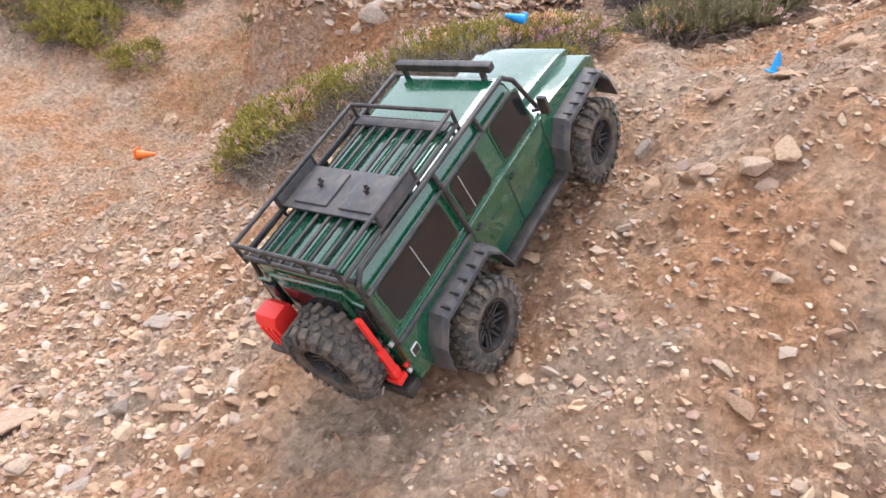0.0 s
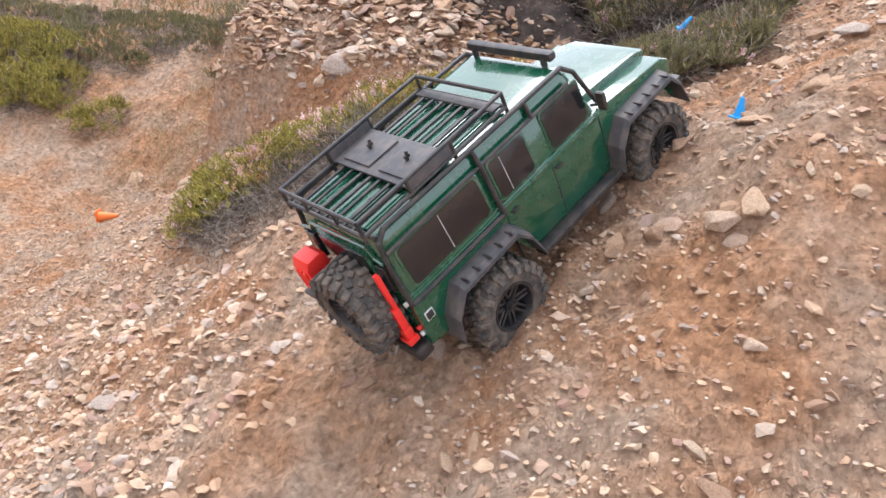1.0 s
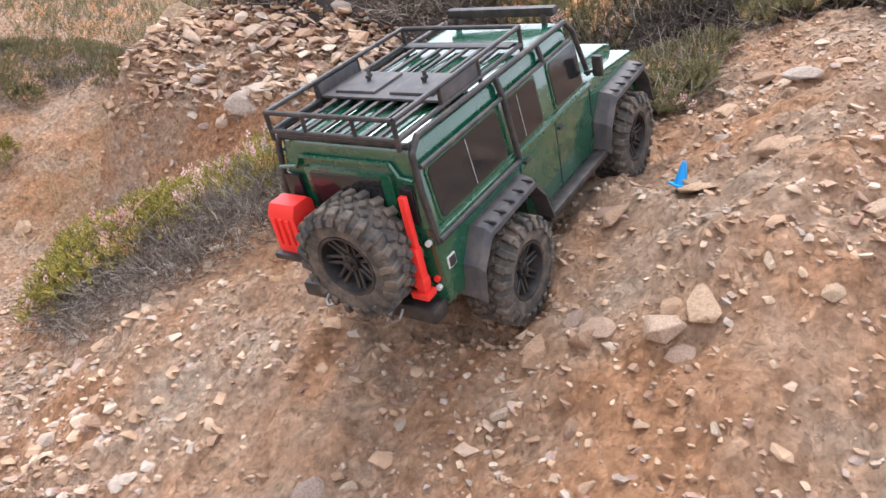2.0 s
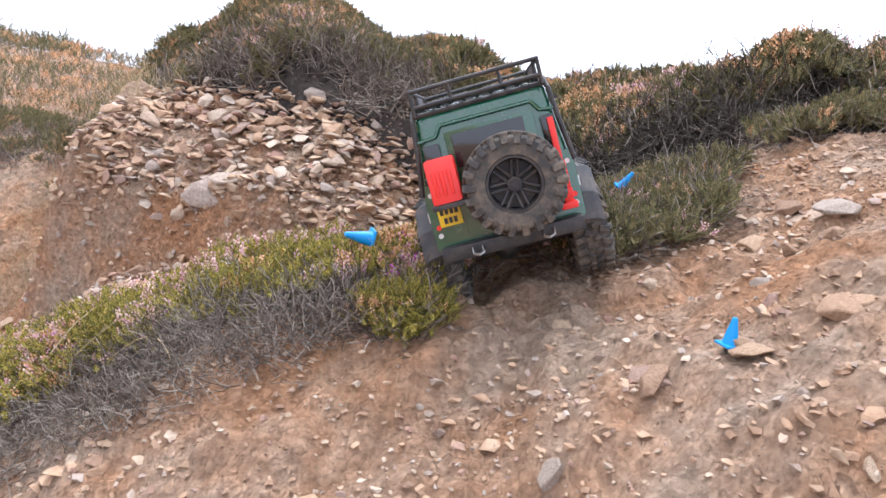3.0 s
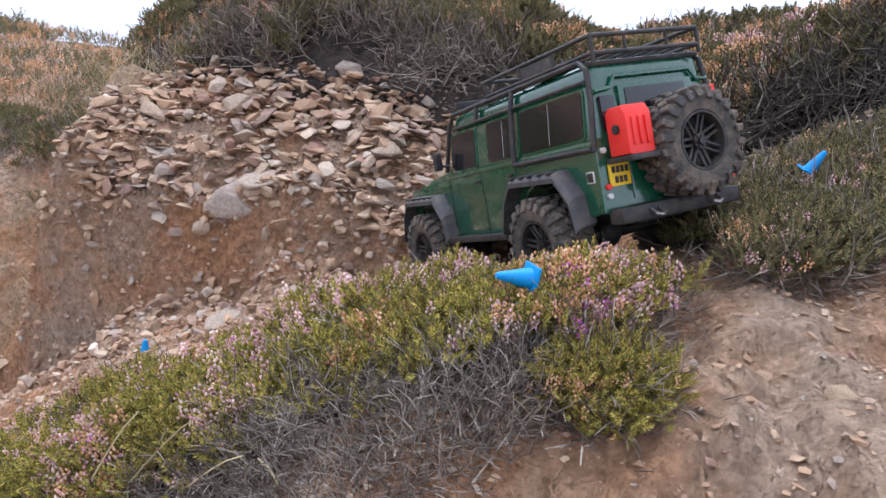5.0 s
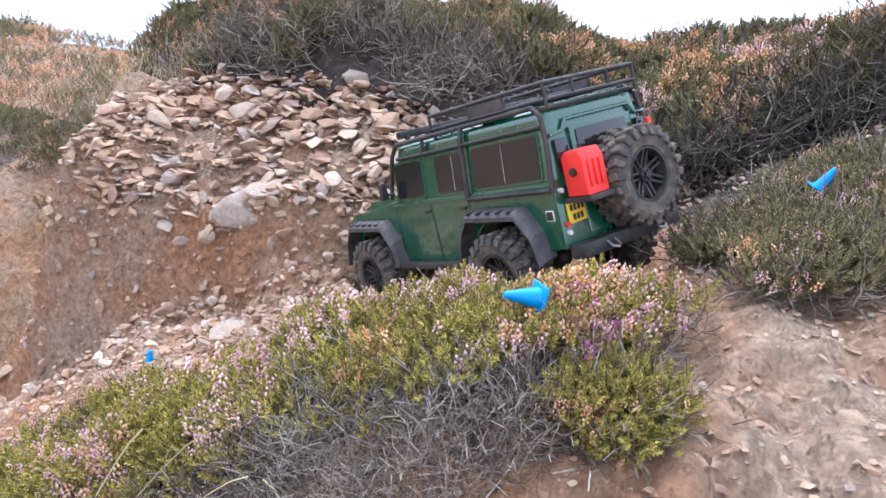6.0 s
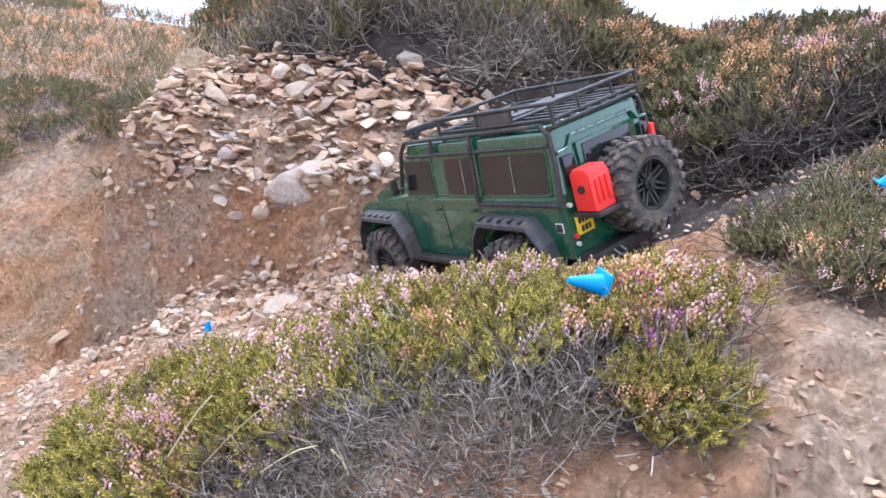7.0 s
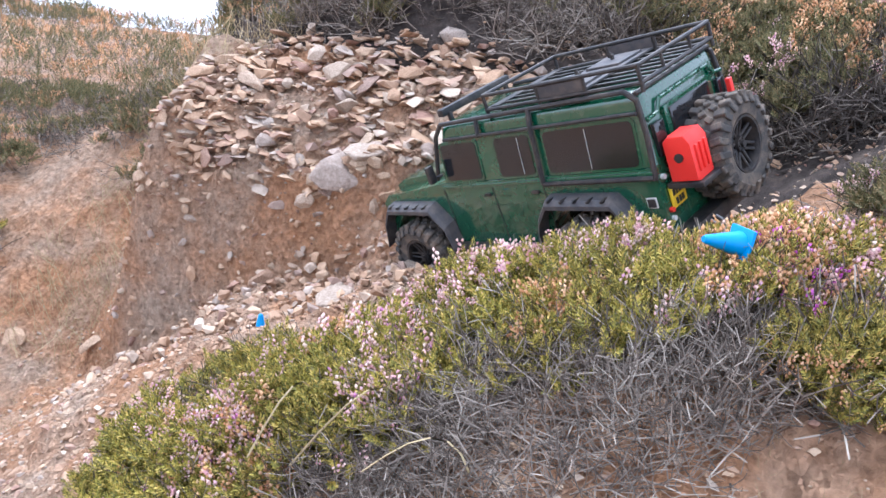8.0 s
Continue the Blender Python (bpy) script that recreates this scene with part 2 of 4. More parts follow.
def build_ground():
    out = 1.45 * 1.22 ** np.arange(0, 30)
    xs = np.concatenate([-1.6 - out[::-1], np.arange(-3.0, -1.21, 0.018), np.arange(-1.2, 1.441, 0.0075), out])
    ys = np.concatenate([0.2 - (out[::-1] - 1.44), np.arange(0.2, 2.901, 0.0075), np.arange(2.91, 5.0, 0.02), 5.0 + (out - 1.44)])
    gx, gy = np.meshgrid(xs, ys)
    z = rough_land(gx.ravel(), gy.ravel())
    v = np.stack([gx.ravel(), gy.ravel(), z], 1)
    n, m = len(xs), len(ys)
    a = (np.arange(m - 1)[:, None] * n + np.arange(n - 1)[None]).ravel()
    ob = mesh_object("ground", v, np.stack([a, a + 1, a + n + 1, a + n], 1), GROUND, flat=False)
    ob.data.materials.append(PEAT_SHADE)
    fx, fy = (gx[:-1, :-1] + gx[1:, 1:]).ravel() / 2, (gy[:-1, :-1] + gy[1:, 1:]).ravel() / 2
    edge = 0.05 * lattice(fx * 9, fy * 9, 11) + 0.025 * lattice(fx * 30, fy * 30, 12)
    d = fy - (2.43 - 0.38 * fx) + edge
    peat = (d > -0.05) & (d < 0.5) & (fx > -0.72 + edge) & (fx < 1.3)
    # this oval paints the shade below the overhanging heather into the ground
    peat |= ((fx - 0.62) / 0.34) ** 2 + ((fy - 2.12) / 0.17) ** 2 < 1 + 4 * edge
    ob.data.polygons.foreach_set("material_index", peat.astype(np.int32))
    tagged(ob, "stony orange-brown clay slope with a cut bank", "ground", kind="structure")


build_ground()


# ---- small builders ----
def part(name, bm, material, parent, label="", flat=False):
    me = bpy.data.meshes.new(name)
    bmesh.ops.recalc_face_normals(bm, faces=bm.faces)
    bm.to_mesh(me)
    bm.free()
    me.materials.append(material)
    if not flat:
        for p in me.polygons:
            p.use_smooth = True
        me.set_sharp_from_angle(angle=radians(35))
    ob = new(name, me)
    ob.parent = parent
    return tagged(ob, label)


def box(bm, c, s, bevel=0.0, m=None, seg=2):
    made = bmesh.ops.create_cube(bm, size=1, matrix=(m or Matrix()) @ Matrix.Translation(c) @ Matrix.Diagonal((*s, 1)))
    if bevel:
        edges = list({e for v in made["verts"] for e in v.link_edges})
        bmesh.ops.bevel(bm, geom=edges, offset=bevel, segments=seg, profile=0.6, affect="EDGES")


def cyl(bm, a, b, r, seg=10, r2=None):
    a, b = Vector(a), Vector(b)
    d = b - a
    m = Matrix.Translation((a + b) / 2) @ d.to_track_quat("Z", "Y").to_matrix().to_4x4()
    bmesh.ops.create_cone(bm, cap_ends=True, segments=seg, radius1=r, radius2=r if r2 is None else r2, depth=d.length, matrix=m)


def tube(bm, pts, r, seg=8):
    pts = [Vector(p) for p in pts]
    for a, b in zip(pts, pts[1:]):
        cyl(bm, a, b, r, seg)
    for p in pts[1:-1]:
        bmesh.ops.create_uvsphere(bm, u_segments=seg, v_segments=5, radius=r, matrix=Matrix.Translation(p))


def prism(bm, outline, y0, y1, bevel=0.0):
    """A plate with the outline in (x, z), from y0 to y1."""
    v0 = [bm.verts.new((x, y0, z)) for x, z in outline]
    v1 = [bm.verts.new((x, y1, z)) for x, z in outline]
    f = [bm.faces.new(v0), bm.faces.new(v1[::-1])]
    n = len(outline)
    for k in range(n):
        f.append(bm.faces.new((v0[k], v1[k], v1[(k + 1) % n], v0[(k + 1) % n])))
    if bevel:
        bmesh.ops.recalc_face_normals(bm, faces=f)
        edges = [e for e in {e for a in f[:2] for e in a.edges}]
        bmesh.ops.bevel(bm, geom=edges, offset=bevel, segments=2, profile=0.6, affect="EDGES")


def fan(c, r, a0, a1, n):
    return [(c[0] + r * math.cos(radians(a0 + (a1 - a0) * k / n)), c[1] + r * math.sin(radians(a0 + (a1 - a0) * k / n))) for k in range(n + 1)]


# ---- the truck: x ahead, y to its left, z up, origin under the rear axle ----
BASE, TYRE_R, TYRE_W = 0.324, 0.06, 0.046


def tyre_mesh():
    bm = bmesh.new()
    prof = [(0.031, -0.018), (0.034, -0.022), (0.045, -0.0235), (0.0525, -0.022), (0.0555, -0.017), (0.0562, 0), (0.0555, 0.017), (0.0525, 0.022), (0.045, 0.0235), (0.034, 0.022), (0.031, 0.018)]
    n = 40
    rings = [[bm.verts.new((r * math.cos(2 * math.pi * k / n), y, r * math.sin(2 * math.pi * k / n))) for r, y in prof] for k in range(n)]
    for k in range(n):
        for j in range(len(prof) - 1):
            bm.faces.new((rings[k][j], rings[k][j + 1], rings[(k + 1) % n][j + 1], rings[(k + 1) % n][j]))
    for k in range(22):
        for side in (-1, 1):
            a = 360 / 22 * (k + (0.5 if side > 0 else 0))
            big = k % 2
            turn = Matrix.Rotation(radians(a), 4, "Y")
            m = turn @ Matrix.Translation((0.0565, side * 0.0165, 0)) @ Matrix.Rotation(radians(14 * side), 4, "X")
            box(bm, (0, 0, 0), (0.007, 0.0135, 0.0085), 0.0012, m, 1)
            m2 = turn @ Matrix.Translation((0.0515, side * 0.0232, 0)) @ Matrix.Rotation(radians(-24 * side), 4, "Z")
            box(bm, (0, 0, 0), (0.011 + 0.003 * big, 0.0035, 0.0075), 0.0008, m2, 1)
            m3 = turn @ Matrix.Rotation(radians(7), 4, "Y") @ Matrix.Translation((0.0568, side * 0.0052, 0)) @ Matrix.Rotation(radians(-30 * side), 4, "X")
            box(bm, (0, 0, 0), (0.0062, 0.0085, 0.0075), 0.001, m3, 1)
    return bm


def rim_mesh():
    bm = bmesh.new()
    n = 32
    prof = [(0.0325, 0.018), (0.0325, 0.0215), (0.030, 0.0215), (0.0285, 0.016), (0.0285, -0.016), (0.0325, -0.0215), (0.0325, -0.018)]
    rings = [[bm.verts.new((r * math.cos(2 * math.pi * k / n), y, r * math.sin(2 * math.pi * k / n))) for r, y in prof] for k in range(n)]
    for k in range(n):
        for j in range(len(prof) - 1):
            bm.faces.new((rings[k][j], rings[k][j + 1], rings[(k + 1) % n][j + 1], rings[(k + 1) % n][j]))
    for k in range(7):
        for d in (-0.0035, 0.0035):
            m = Matrix.Rotation(2 * math.pi * k / 7, 4, "Y") @ Matrix.Translation((0.0185, 0.0125, d)) @ Matrix.Rotation(radians(12), 4, "Z")
            box(bm, (0, 0, 0), (0.022, 0.004, 0.0034), 0.0008, m, 1)
    cyl(bm, (0, 0.004, 0), (0, 0.0155, 0), 0.0085, 16)
    cyl(bm, (0, 0.0155, 0), (0, 0.019, 0), 0.0042, 6)
    cyl(bm, (0, -0.014, 0), (0, 0.004, 0), 0.0275, 24)
    for k in range(6):
        a = 2 * math.pi * k / 6
        cyl(bm, (0.0062 * math.cos(a), 0.0155, 0.0062 * math.sin(a)), (0.0062 * math.cos(a), 0.0172, 0.0062 * math.sin(a)), 0.0013, 6)
    return bm


def side_y(z):
    return 0.0895 - (z - 0.17) * 0.115


def window(name, x0, x1, side, parent, bars=()):
    """A smoked side window with its gasket and pale sliding-pane bars."""
    z0, z1 = 0.1745, 0.2255

    def slab(m, out, mat, nm, par, lab=""):
        bm = bmesh.new()
        r = 0.006
        pts = []
        for cx, cz, a in ((x1 - r + m, z1 - r + m, 0), (x0 + r - m, z1 - r + m, 90), (x0 + r - m, z0 + r - m, 180), (x1 - r + m, z0 + r - m, 270)):
            pts += [(cx + r * math.cos(radians(a + b)), cz + r * math.sin(radians(a + b))) for b in (0, 30, 60, 90)]
        lo = [bm.verts.new((x, side * (side_y(z) - 0.004), z)) for x, z in pts]
        hi = [bm.verts.new((x, side * (side_y(z) + out), z)) for x, z in pts]
        bm.faces.new(hi)
        for k in range(len(pts)):
            bm.faces.new((lo[k], hi[k], hi[(k + 1) % len(pts)], lo[(k + 1) % len(pts)]))
        return part(nm, bm, mat, par, lab, flat=True)
    w = slab(0.0, 0.0022, GLASS, name, parent, "smoked black side window")
    slab(0.0032, 0.0014, PAINT, "window_frame", w)
    for xb in bars:
        bm = bmesh.new()
        v = [bm.verts.new((xb + dx, side * (side_y(z) + 0.0028), z)) for dx, z in ((-0.0006, z0 + 0.002), (0.0006, z0 + 0.002), (0.0006, z1 - 0.002), (-0.0006, z1 - 0.002))]
        bm.faces.new(v)
        bmesh.ops.solidify(bm, geom=list(bm.faces), thickness=0.0008)
        part("pane_bar", bm, WHITE, w)


def flare(x, side, parent):
    bm = bmesh.new()
    outer = [(-0.082, 0.078), (-0.076, 0.112), (-0.052, 0.143), (0.05, 0.146), (0.07, 0.122), (0.084, 0.082)]
    inner = [(-0.077, 0.078), (-0.071, 0.110), (-0.049, 0.1365), (0.047, 0.1395), (0.065, 0.119), (0.078, 0.082)]
    y0, y1 = 0.086, 0.114
    ring = []
    for (ax, az), (bx, bz) in zip(outer, inner):
        ring.append([bm.verts.new(p) for p in ((x + ax, side * y0, az + 0.004), (x + ax * 0.97, side * (y1 - 0.006), az), (x + ax * 0.95, side * y1, az - 0.005), (x + bx, side * y1, bz - 0.004), (x + bx, side * y0, bz))])
    for a, b in zip(ring, ring[1:]):
        for k in range(4):
            bm.faces.new((a[k], a[k + 1], b[k + 1], b[k]))
    bm.faces.new(ring[0])
    bm.faces.new(ring[-1][::-1])
    bmesh.ops.recalc_face_normals(bm, faces=bm.faces)
    f = part("wheel_arch_flare", bm, TRIM, parent, "matt black wheel arch flare", flat=True)
    for k in range(5):
        sb = bmesh.new()
        box(sb, (x - 0.04 + 0.02 * k, side * 0.108, 0.1435 + 0.0006 * k), (0.0035, 0.014, 0.0035), 0.0008, None, 1)
        part("flare_slot", sb, BLACK, f)


def build_truck():
    t = new("radio_controlled_truck")
    tagged(t, "green off-road model truck with roof rack and red can", "model truck")
    # lower shell with wheel arches
    bm = bmesh.new()
    o = [(-0.106, 0.09), (-0.072, 0.086)] + fan((0, 0.062), 0.074, 160, 20, 8) + [(0.076, 0.078), (0.246, 0.078)] + fan((BASE, 0.062), 0.074, 160, 20, 8)
    o += [(0.400, 0.098), (0.402, 0.146), (0.385, 0.158), (0.25, 0.1715), (-0.106, 0.1715)]
    prism(bm, o, -0.092, 0.092, 0.004)
    body = part("body", bm, PAINT, t, "glossy dark green moulded body")
    # cabin
    bm = bmesh.new()
    lo = [(-0.106, 0.0893), (0.249, 0.0893), (0.249, -0.0893), (-0.106, -0.0893)]
    hi = [(-0.101, 0.0797), (0.222, 0.0797), (0.222, -0.0797), (-0.101, -0.0797)]
    a = [bm.verts.new((x, y, 0.1716)) for x, y in lo]
    b = [bm.verts.new((x, y, 0.254)) for x, y in hi]
    bm.faces.new(b)
    for k in range(4):
        bm.faces.new((a[k], a[(k + 1) % 4], b[(k + 1) % 4], b[k]))
    top = [e for e in bm.edges if e.verts[0].co.z > 0.25 and e.verts[1].co.z > 0.25]
    ups = [e for e in bm.edges if abs(e.verts[0].co.z - e.verts[1].co.z) > 0.05]
    bmesh.ops.bevel(bm, geom=top + ups, offset=0.013, segments=4, profile=0.55, affect="EDGES")
    part("cabin", bm, PAINT, t, "green cabin with rounded roof edges")
    for k in range(5):
        bm = bmesh.new()
        box(bm, (0.01, -0.056 + 0.028 * k, 0.2545), (0.21, 0.012, 0.005), 0.0022)
        part("roof_rib", bm, PAINT, t)
    for s in (1, -1):
        window("side_window", -0.088, 0.040, s, t, (-0.024,))
        window("side_window", 0.064, 0.124, s, t, (0.082,))
        window("side_window", 0.160, 0.230, s, t)
        # belt moulding and door seams
        bm = bmesh.new()
        box(bm, (0.072, s * 0.0925, 0.166), (0.352, 0.004, 0.0045), 0.0015)
        part("belt_moulding", bm, PAINT, t)
        for xs in (0.058, 0.148, 0.245):
            bm = bmesh.new()
            box(bm, (xs, s * 0.0918, 0.122), (0.0012, 0.0018, 0.08))
            part("door_seam", bm, BLACK, t)
        for xs in (0.072, 0.158):
            bm = bmesh.new()
            box(bm, (xs, s * 0.0935, 0.152), (0.012, 0.004, 0.004), 0.001)
            part("door_handle", bm, BLACK, t)
        flare(0.0, s, t)
        flare(BASE, s, t)
        bm = bmesh.new()
        box(bm, (0.163, s * 0.100, 0.075), (0.168, 0.018, 0.009), 0.003)
        for xs in (0.10, 0.16, 0.225):
            box(bm, (xs, s * 0.075, 0.072), (0.008, 0.05, 0.006))
        part("rock_slider", bm, BLACK, t)
        # mirror
        bm = bmesh.new()
        box(bm, (0.243, s * 0.107, 0.192), (0.007, 0.013, 0.026), 0.003)
        cyl(bm, (0.240, s * 0.090, 0.184), (0.243, s * 0.104, 0.186), 0.002)
        part("mirror", bm, BLACK, t)
        # rear lamps
        for zz, m in ((0.158, WHITE), (0.118, RED), (0.108, WHITE)):
            bm = bmesh.new()
            cyl(bm, (-0.104, s * 0.083, zz), (-0.110, s * 0.083, zz), 0.0031, 14)
            part("rear_lamp", bm, m, t)
    # bonnet, windscreen, grille, front bumper
    bm = bmesh.new()
    prism(bm, [(0.249, 0.170), (0.249, 0.182), (0.37, 0.172), (0.392, 0.164), (0.392, 0.15), (0.249, 0.15)], -0.062, 0.062, 0.005)
    part("bonnet", bm, PAINT, t, "green raised bonnet")
    bm = bmesh.new()
    v = [bm.verts.new(p) for p in ((0.2495, 0.075, 0.181), (0.2495, -0.075, 0.181), (0.2295, -0.07, 0.238), (0.2295, 0.07, 0.238))]
    bm.faces.new(v)
    bmesh.ops.solidify(bm, geom=list(bm.faces), thickness=0.002)
    part("windscreen", bm, GLASS, t)
    bm = bmesh.new()
    box(bm, (0.402, 0, 0.128), (0.008, 0.10, 0.04), 0.002)
    part("grille", bm, BLACK, t)
    bm = bmesh.new()
    box(bm, (0.42, 0, 0.092), (0.022, 0.17, 0.018), 0.005)
    part("front_bumper", bm, BLACK, t)
    bm = bmesh.new()
    box(bm, (-0.116, 0, 0.085), (0.024, 0.172, 0.018), 0.004)
    part("rear_bumper", bm, BLACK, t)
    for y in (0.042, -0.042):
        bm = bmesh.new()
        tube(bm, [(-0.128, y - 0.006, 0.088), (-0.136, y - 0.006, 0.082), (-0.139, y, 0.08), (-0.136, y + 0.006, 0.082), (-0.128, y + 0.006, 0.088)], 0.0018, 6)
        part("tow_shackle", bm, STEEL, t)
    # rear door panel, rear windows, raised surround
    bm = bmesh.new()
    prism(bm, [(-0.108, 0.1), (-0.108, 0.226), (-0.1, 0.226), (-0.1, 0.1)], -0.058, 0.05, 0.003)
    part("rear_door", bm, PAINT, t)
    bm = bmesh.new()
    tube(bm, [(-0.107, 0.082, 0.222), (-0.106, 0.060, 0.224), (-0.106, 0.052, 0.236), (-0.105, -0.058, 0.236), (-0.106, -0.066, 0.224), (-0.107, -0.082, 0.222)], 0.0022, 6)
    part("rear_moulding", bm, PAINT, t)
    for y0, y1, z0, z1 in ((-0.045, 0.042, 0.182, 0.222), (0.058, 0.078, 0.178, 0.216), (-0.079, -0.064, 0.178, 0.216)):
        bm = bmesh.new()
        box(bm, (-0.107, (y0 + y1) / 2, (z0 + z1) / 2), (0.006, y1 - y0, z1 - z0), 0.002)
        part("rear_window", bm, GLASS, t)
    # chassis, axles, bumpstops
    bm = bmesh.new()
    box(bm, (0.16, 0, 0.082), (0.50, 0.07, 0.022), 0.003)
    box(bm, (0.16, 0, 0.07), (0.16, 0.06, 0.03), 0.004)
    part("chassis", bm, BLACK, t)
    for x in (0.0, BASE):
        bm = bmesh.new()
        cyl(bm, (x, -0.08, 0.06), (x, 0.08, 0.06), 0.008, 12)
        bmesh.ops.create_uvsphere(bm, u_segments=14, v_segments=8, radius=0.019, matrix=Matrix.Translation((x, 0.012, 0.06)))
        part("axle", bm, BLACK, t)
        for s in (1, -1):
            bm = bmesh.new()
            cyl(bm, (x + 0.02, s * 0.052, 0.055), (x + 0.012, s * 0.046, 0.13), 0.0075, 10)
            part("shock_absorber", bm, TRIM, t)
    # wheels
    wheels = []
    tyre = rim = None
    for x in (0.0, BASE):
        for s in (1, -1):
            if tyre is None:
                w = part("wheel", tyre_mesh(), RUBBER, t, "dusty black knobbly tyre")
                r = part("rim", rim_mesh(), BLACK, w, "black spoked rim")
                tyre, rim = w.data, r.data
            else:
                w = tagged(new("wheel", tyre), "dusty black knobbly tyre")
                w.parent = t
                r = tagged(new("rim", rim), "black spoked rim")
                r.parent = w
            if s < 0:
                r.matrix_basis = pose(0, 0, 0, 0, 0, 180)
            w.matrix_basis = pose(x, s * 0.0965, 0.06)
            wheels.append((w, x, s))
    w = tagged(new("spare_wheel", tyre), "dusty black knobbly spare tyre on the tail door")
    w.parent = t
    w.matrix_basis = pose(-0.1325, -0.017, 0.15, 0, 0, 90)
    r = tagged(new("rim", rim), "black spoked rim")
    r.parent = w
    # red jerrycan
    bm = bmesh.new()
    prism(bm, [(-0.146, 0.148), (-0.146, 0.190), (-0.140, 0.200), (-0.120, 0.200), (-0.113, 0.194), (-0.113, 0.148)], 0.0435, 0.079, 0.004)
    can = part("fuel_can", bm, RED, t, "bright red plastic fuel can")
    for yy in (0.0525, 0.0615, 0.0705):
        bm = bmesh.new()
        box(bm, (-0.1465, yy, 0.172), (0.004, 0.0045, 0.030), 0.0015)
        part("can_rib", bm, RED, can)
    bm = bmesh.new()
    cyl(bm, (-0.13, 0.0785, 0.176), (-0.13, 0.0815, 0.176), 0.005, 14)
    part("can_cap", bm, BLACK, can)
    bm = bmesh.new()
    box(bm, (-0.13, 0.06, 0.1445), (0.044, 0.042, 0.006), 0.001)
    part("can_tray", bm, BLACK, t)
    # red hi-lift jack
    bm = bmesh.new()
    box(bm, (-0.118, -0.0745, 0.16), (0.006, 0.007, 0.105), 0.001, Matrix.Translation((0, 0, 0)))
    box(bm, (-0.120, -0.0745, 0.135), (0.010, 0.010, 0.05), 0.001)
    box(bm, (-0.120, -0.074, 0.122), (0.012, 0.013, 0.012), 0.002)
    box(bm, (-0.120, -0.073, 0.108), (0.016, 0.02, 0.008), 0.002)
    part("lifting_jack", bm, RED, t, "red plastic lifting jack")
    # number plate with plain bars
    bm = bmesh.new()
    box(bm, (-0.1085, 0.0665, 0.130), (0.003, 0.028, 0.025), 0.0008)
    plate = part("number_plate", bm, YELLOW, t, "small square yellow plate")
    for zz, n in ((0.1355, 4), (0.1245, 3)):
        for k in range(n):
            bm = bmesh.new()
            box(bm, (-0.1103, 0.0665 + (k - (n - 1) / 2) * 0.006, zz), (0.0008, 0.0042, 0.0072))
            part("bar", bm, BLACK, plate)
    for s in (1, -1):
        bm = bmesh.new()
        box(bm, (-0.092, s * 0.0925, 0.131), (0.013, 0.002, 0.013), 0.0009)
        bd = part("badge", bm, WHITE, t, "small pale filler badge")
        bm = bmesh.new()
        box(bm, (-0.092, s * 0.0932, 0.131), (0.0105, 0.002, 0.0105), 0.0009)
        part("badge_face", bm, BLACK, bd)
    # outer cage
    for s in (1, -1):
        bm = bmesh.new()
        tube(bm, [(0.255, s * 0.088, 0.176), (0.232, s * 0.084, 0.238), (0.215, s * 0.083, 0.2545), (-0.086, s * 0.0805, 0.2565), (-0.1, s * 0.082, 0.246), (-0.1035, s * 0.0855, 0.21), (-0.1045, s * 0.0925, 0.158)], 0.0032)
        tube(bm, [(0.215, s * 0.087, 0.2335), (-0.100, s * 0.0885, 0.2335)], 0.0024)
        tube(bm, [(0.052, s * 0.082, 0.2555), (0.052, s * 0.088, 0.236), (0.052, s * 0.0965, 0.163)], 0.0034)
        tube(bm, [(0.145, s * 0.082, 0.2555), (0.145, s * 0.088, 0.2335)], 0.003)
        tube(bm, [(0.052, s * 0.0965, 0.163), (-0.1045, s * 0.0945, 0.161)], 0.0032)
        part("roll_cage", bm, BLACK, t, "black tube outer cage")
    bm = bmesh.new()
    tube(bm, [(-0.0985, -0.08, 0.2525), (-0.0985, 0.08, 0.2525)], 0.003)
    part("cage_bar", bm, BLACK, t)
    # roof rack
    z0, z1 = 0.262, 0.281
    x0, x1, yy = -0.108, 0.124, 0.0765
    bm = bmesh.new()
    tube(bm, [(x0, -yy, z1), (x0, yy, z1), (x1, yy, z1), (x1, -yy, z1), (x0, -yy, z1)], 0.0026)
    rail = part("roof_rack", bm, BLACK, t, "black tubular roof rack")
    bm = bmesh.new()
    tube(bm, [(x0, -yy, z0), (x0, yy, z0), (x1, yy, z0), (x1, -yy, z0), (x0, -yy, z0)], 0.0026)
    part("lower_rail", bm, BLACK, rail)
    for x in (x0, -0.035, 0.035, x1):
        for s in (1, -1):
            bm = bmesh.new()
            cyl(bm, (x, s * yy, 0.252), (x, s * yy, z1), 0.0024, 8)
            part("rack_post", bm, BLACK, rail)
    for y in (-0.03, 0.03):
        bm = bmesh.new()
        cyl(bm, (x0, y, z0), (x0, y, z1), 0.002, 8)
        part("rack_post", bm, BLACK, rail)
    for k in range(7):
        bm = bmesh.new()
        box(bm, (0.008, -0.054 + 0.018 * k, z0), (x1 - x0, 0.0045, 0.003), 0.001)
        part("rack_slat", bm, BLACK, rail)
    bm = bmesh.new()
    box(bm, (0.0, 0, z0 + 0.003), (0.066, 0.150, 0.003), 0.001)
    for s in (1, -1):
        box(bm, (0.0, s * 0.035, z0 + 0.005), (0.05, 0.052, 0.005), 0.0015)
    tray = part("rack_tray", bm, TRIM, rail, "black tray panel")
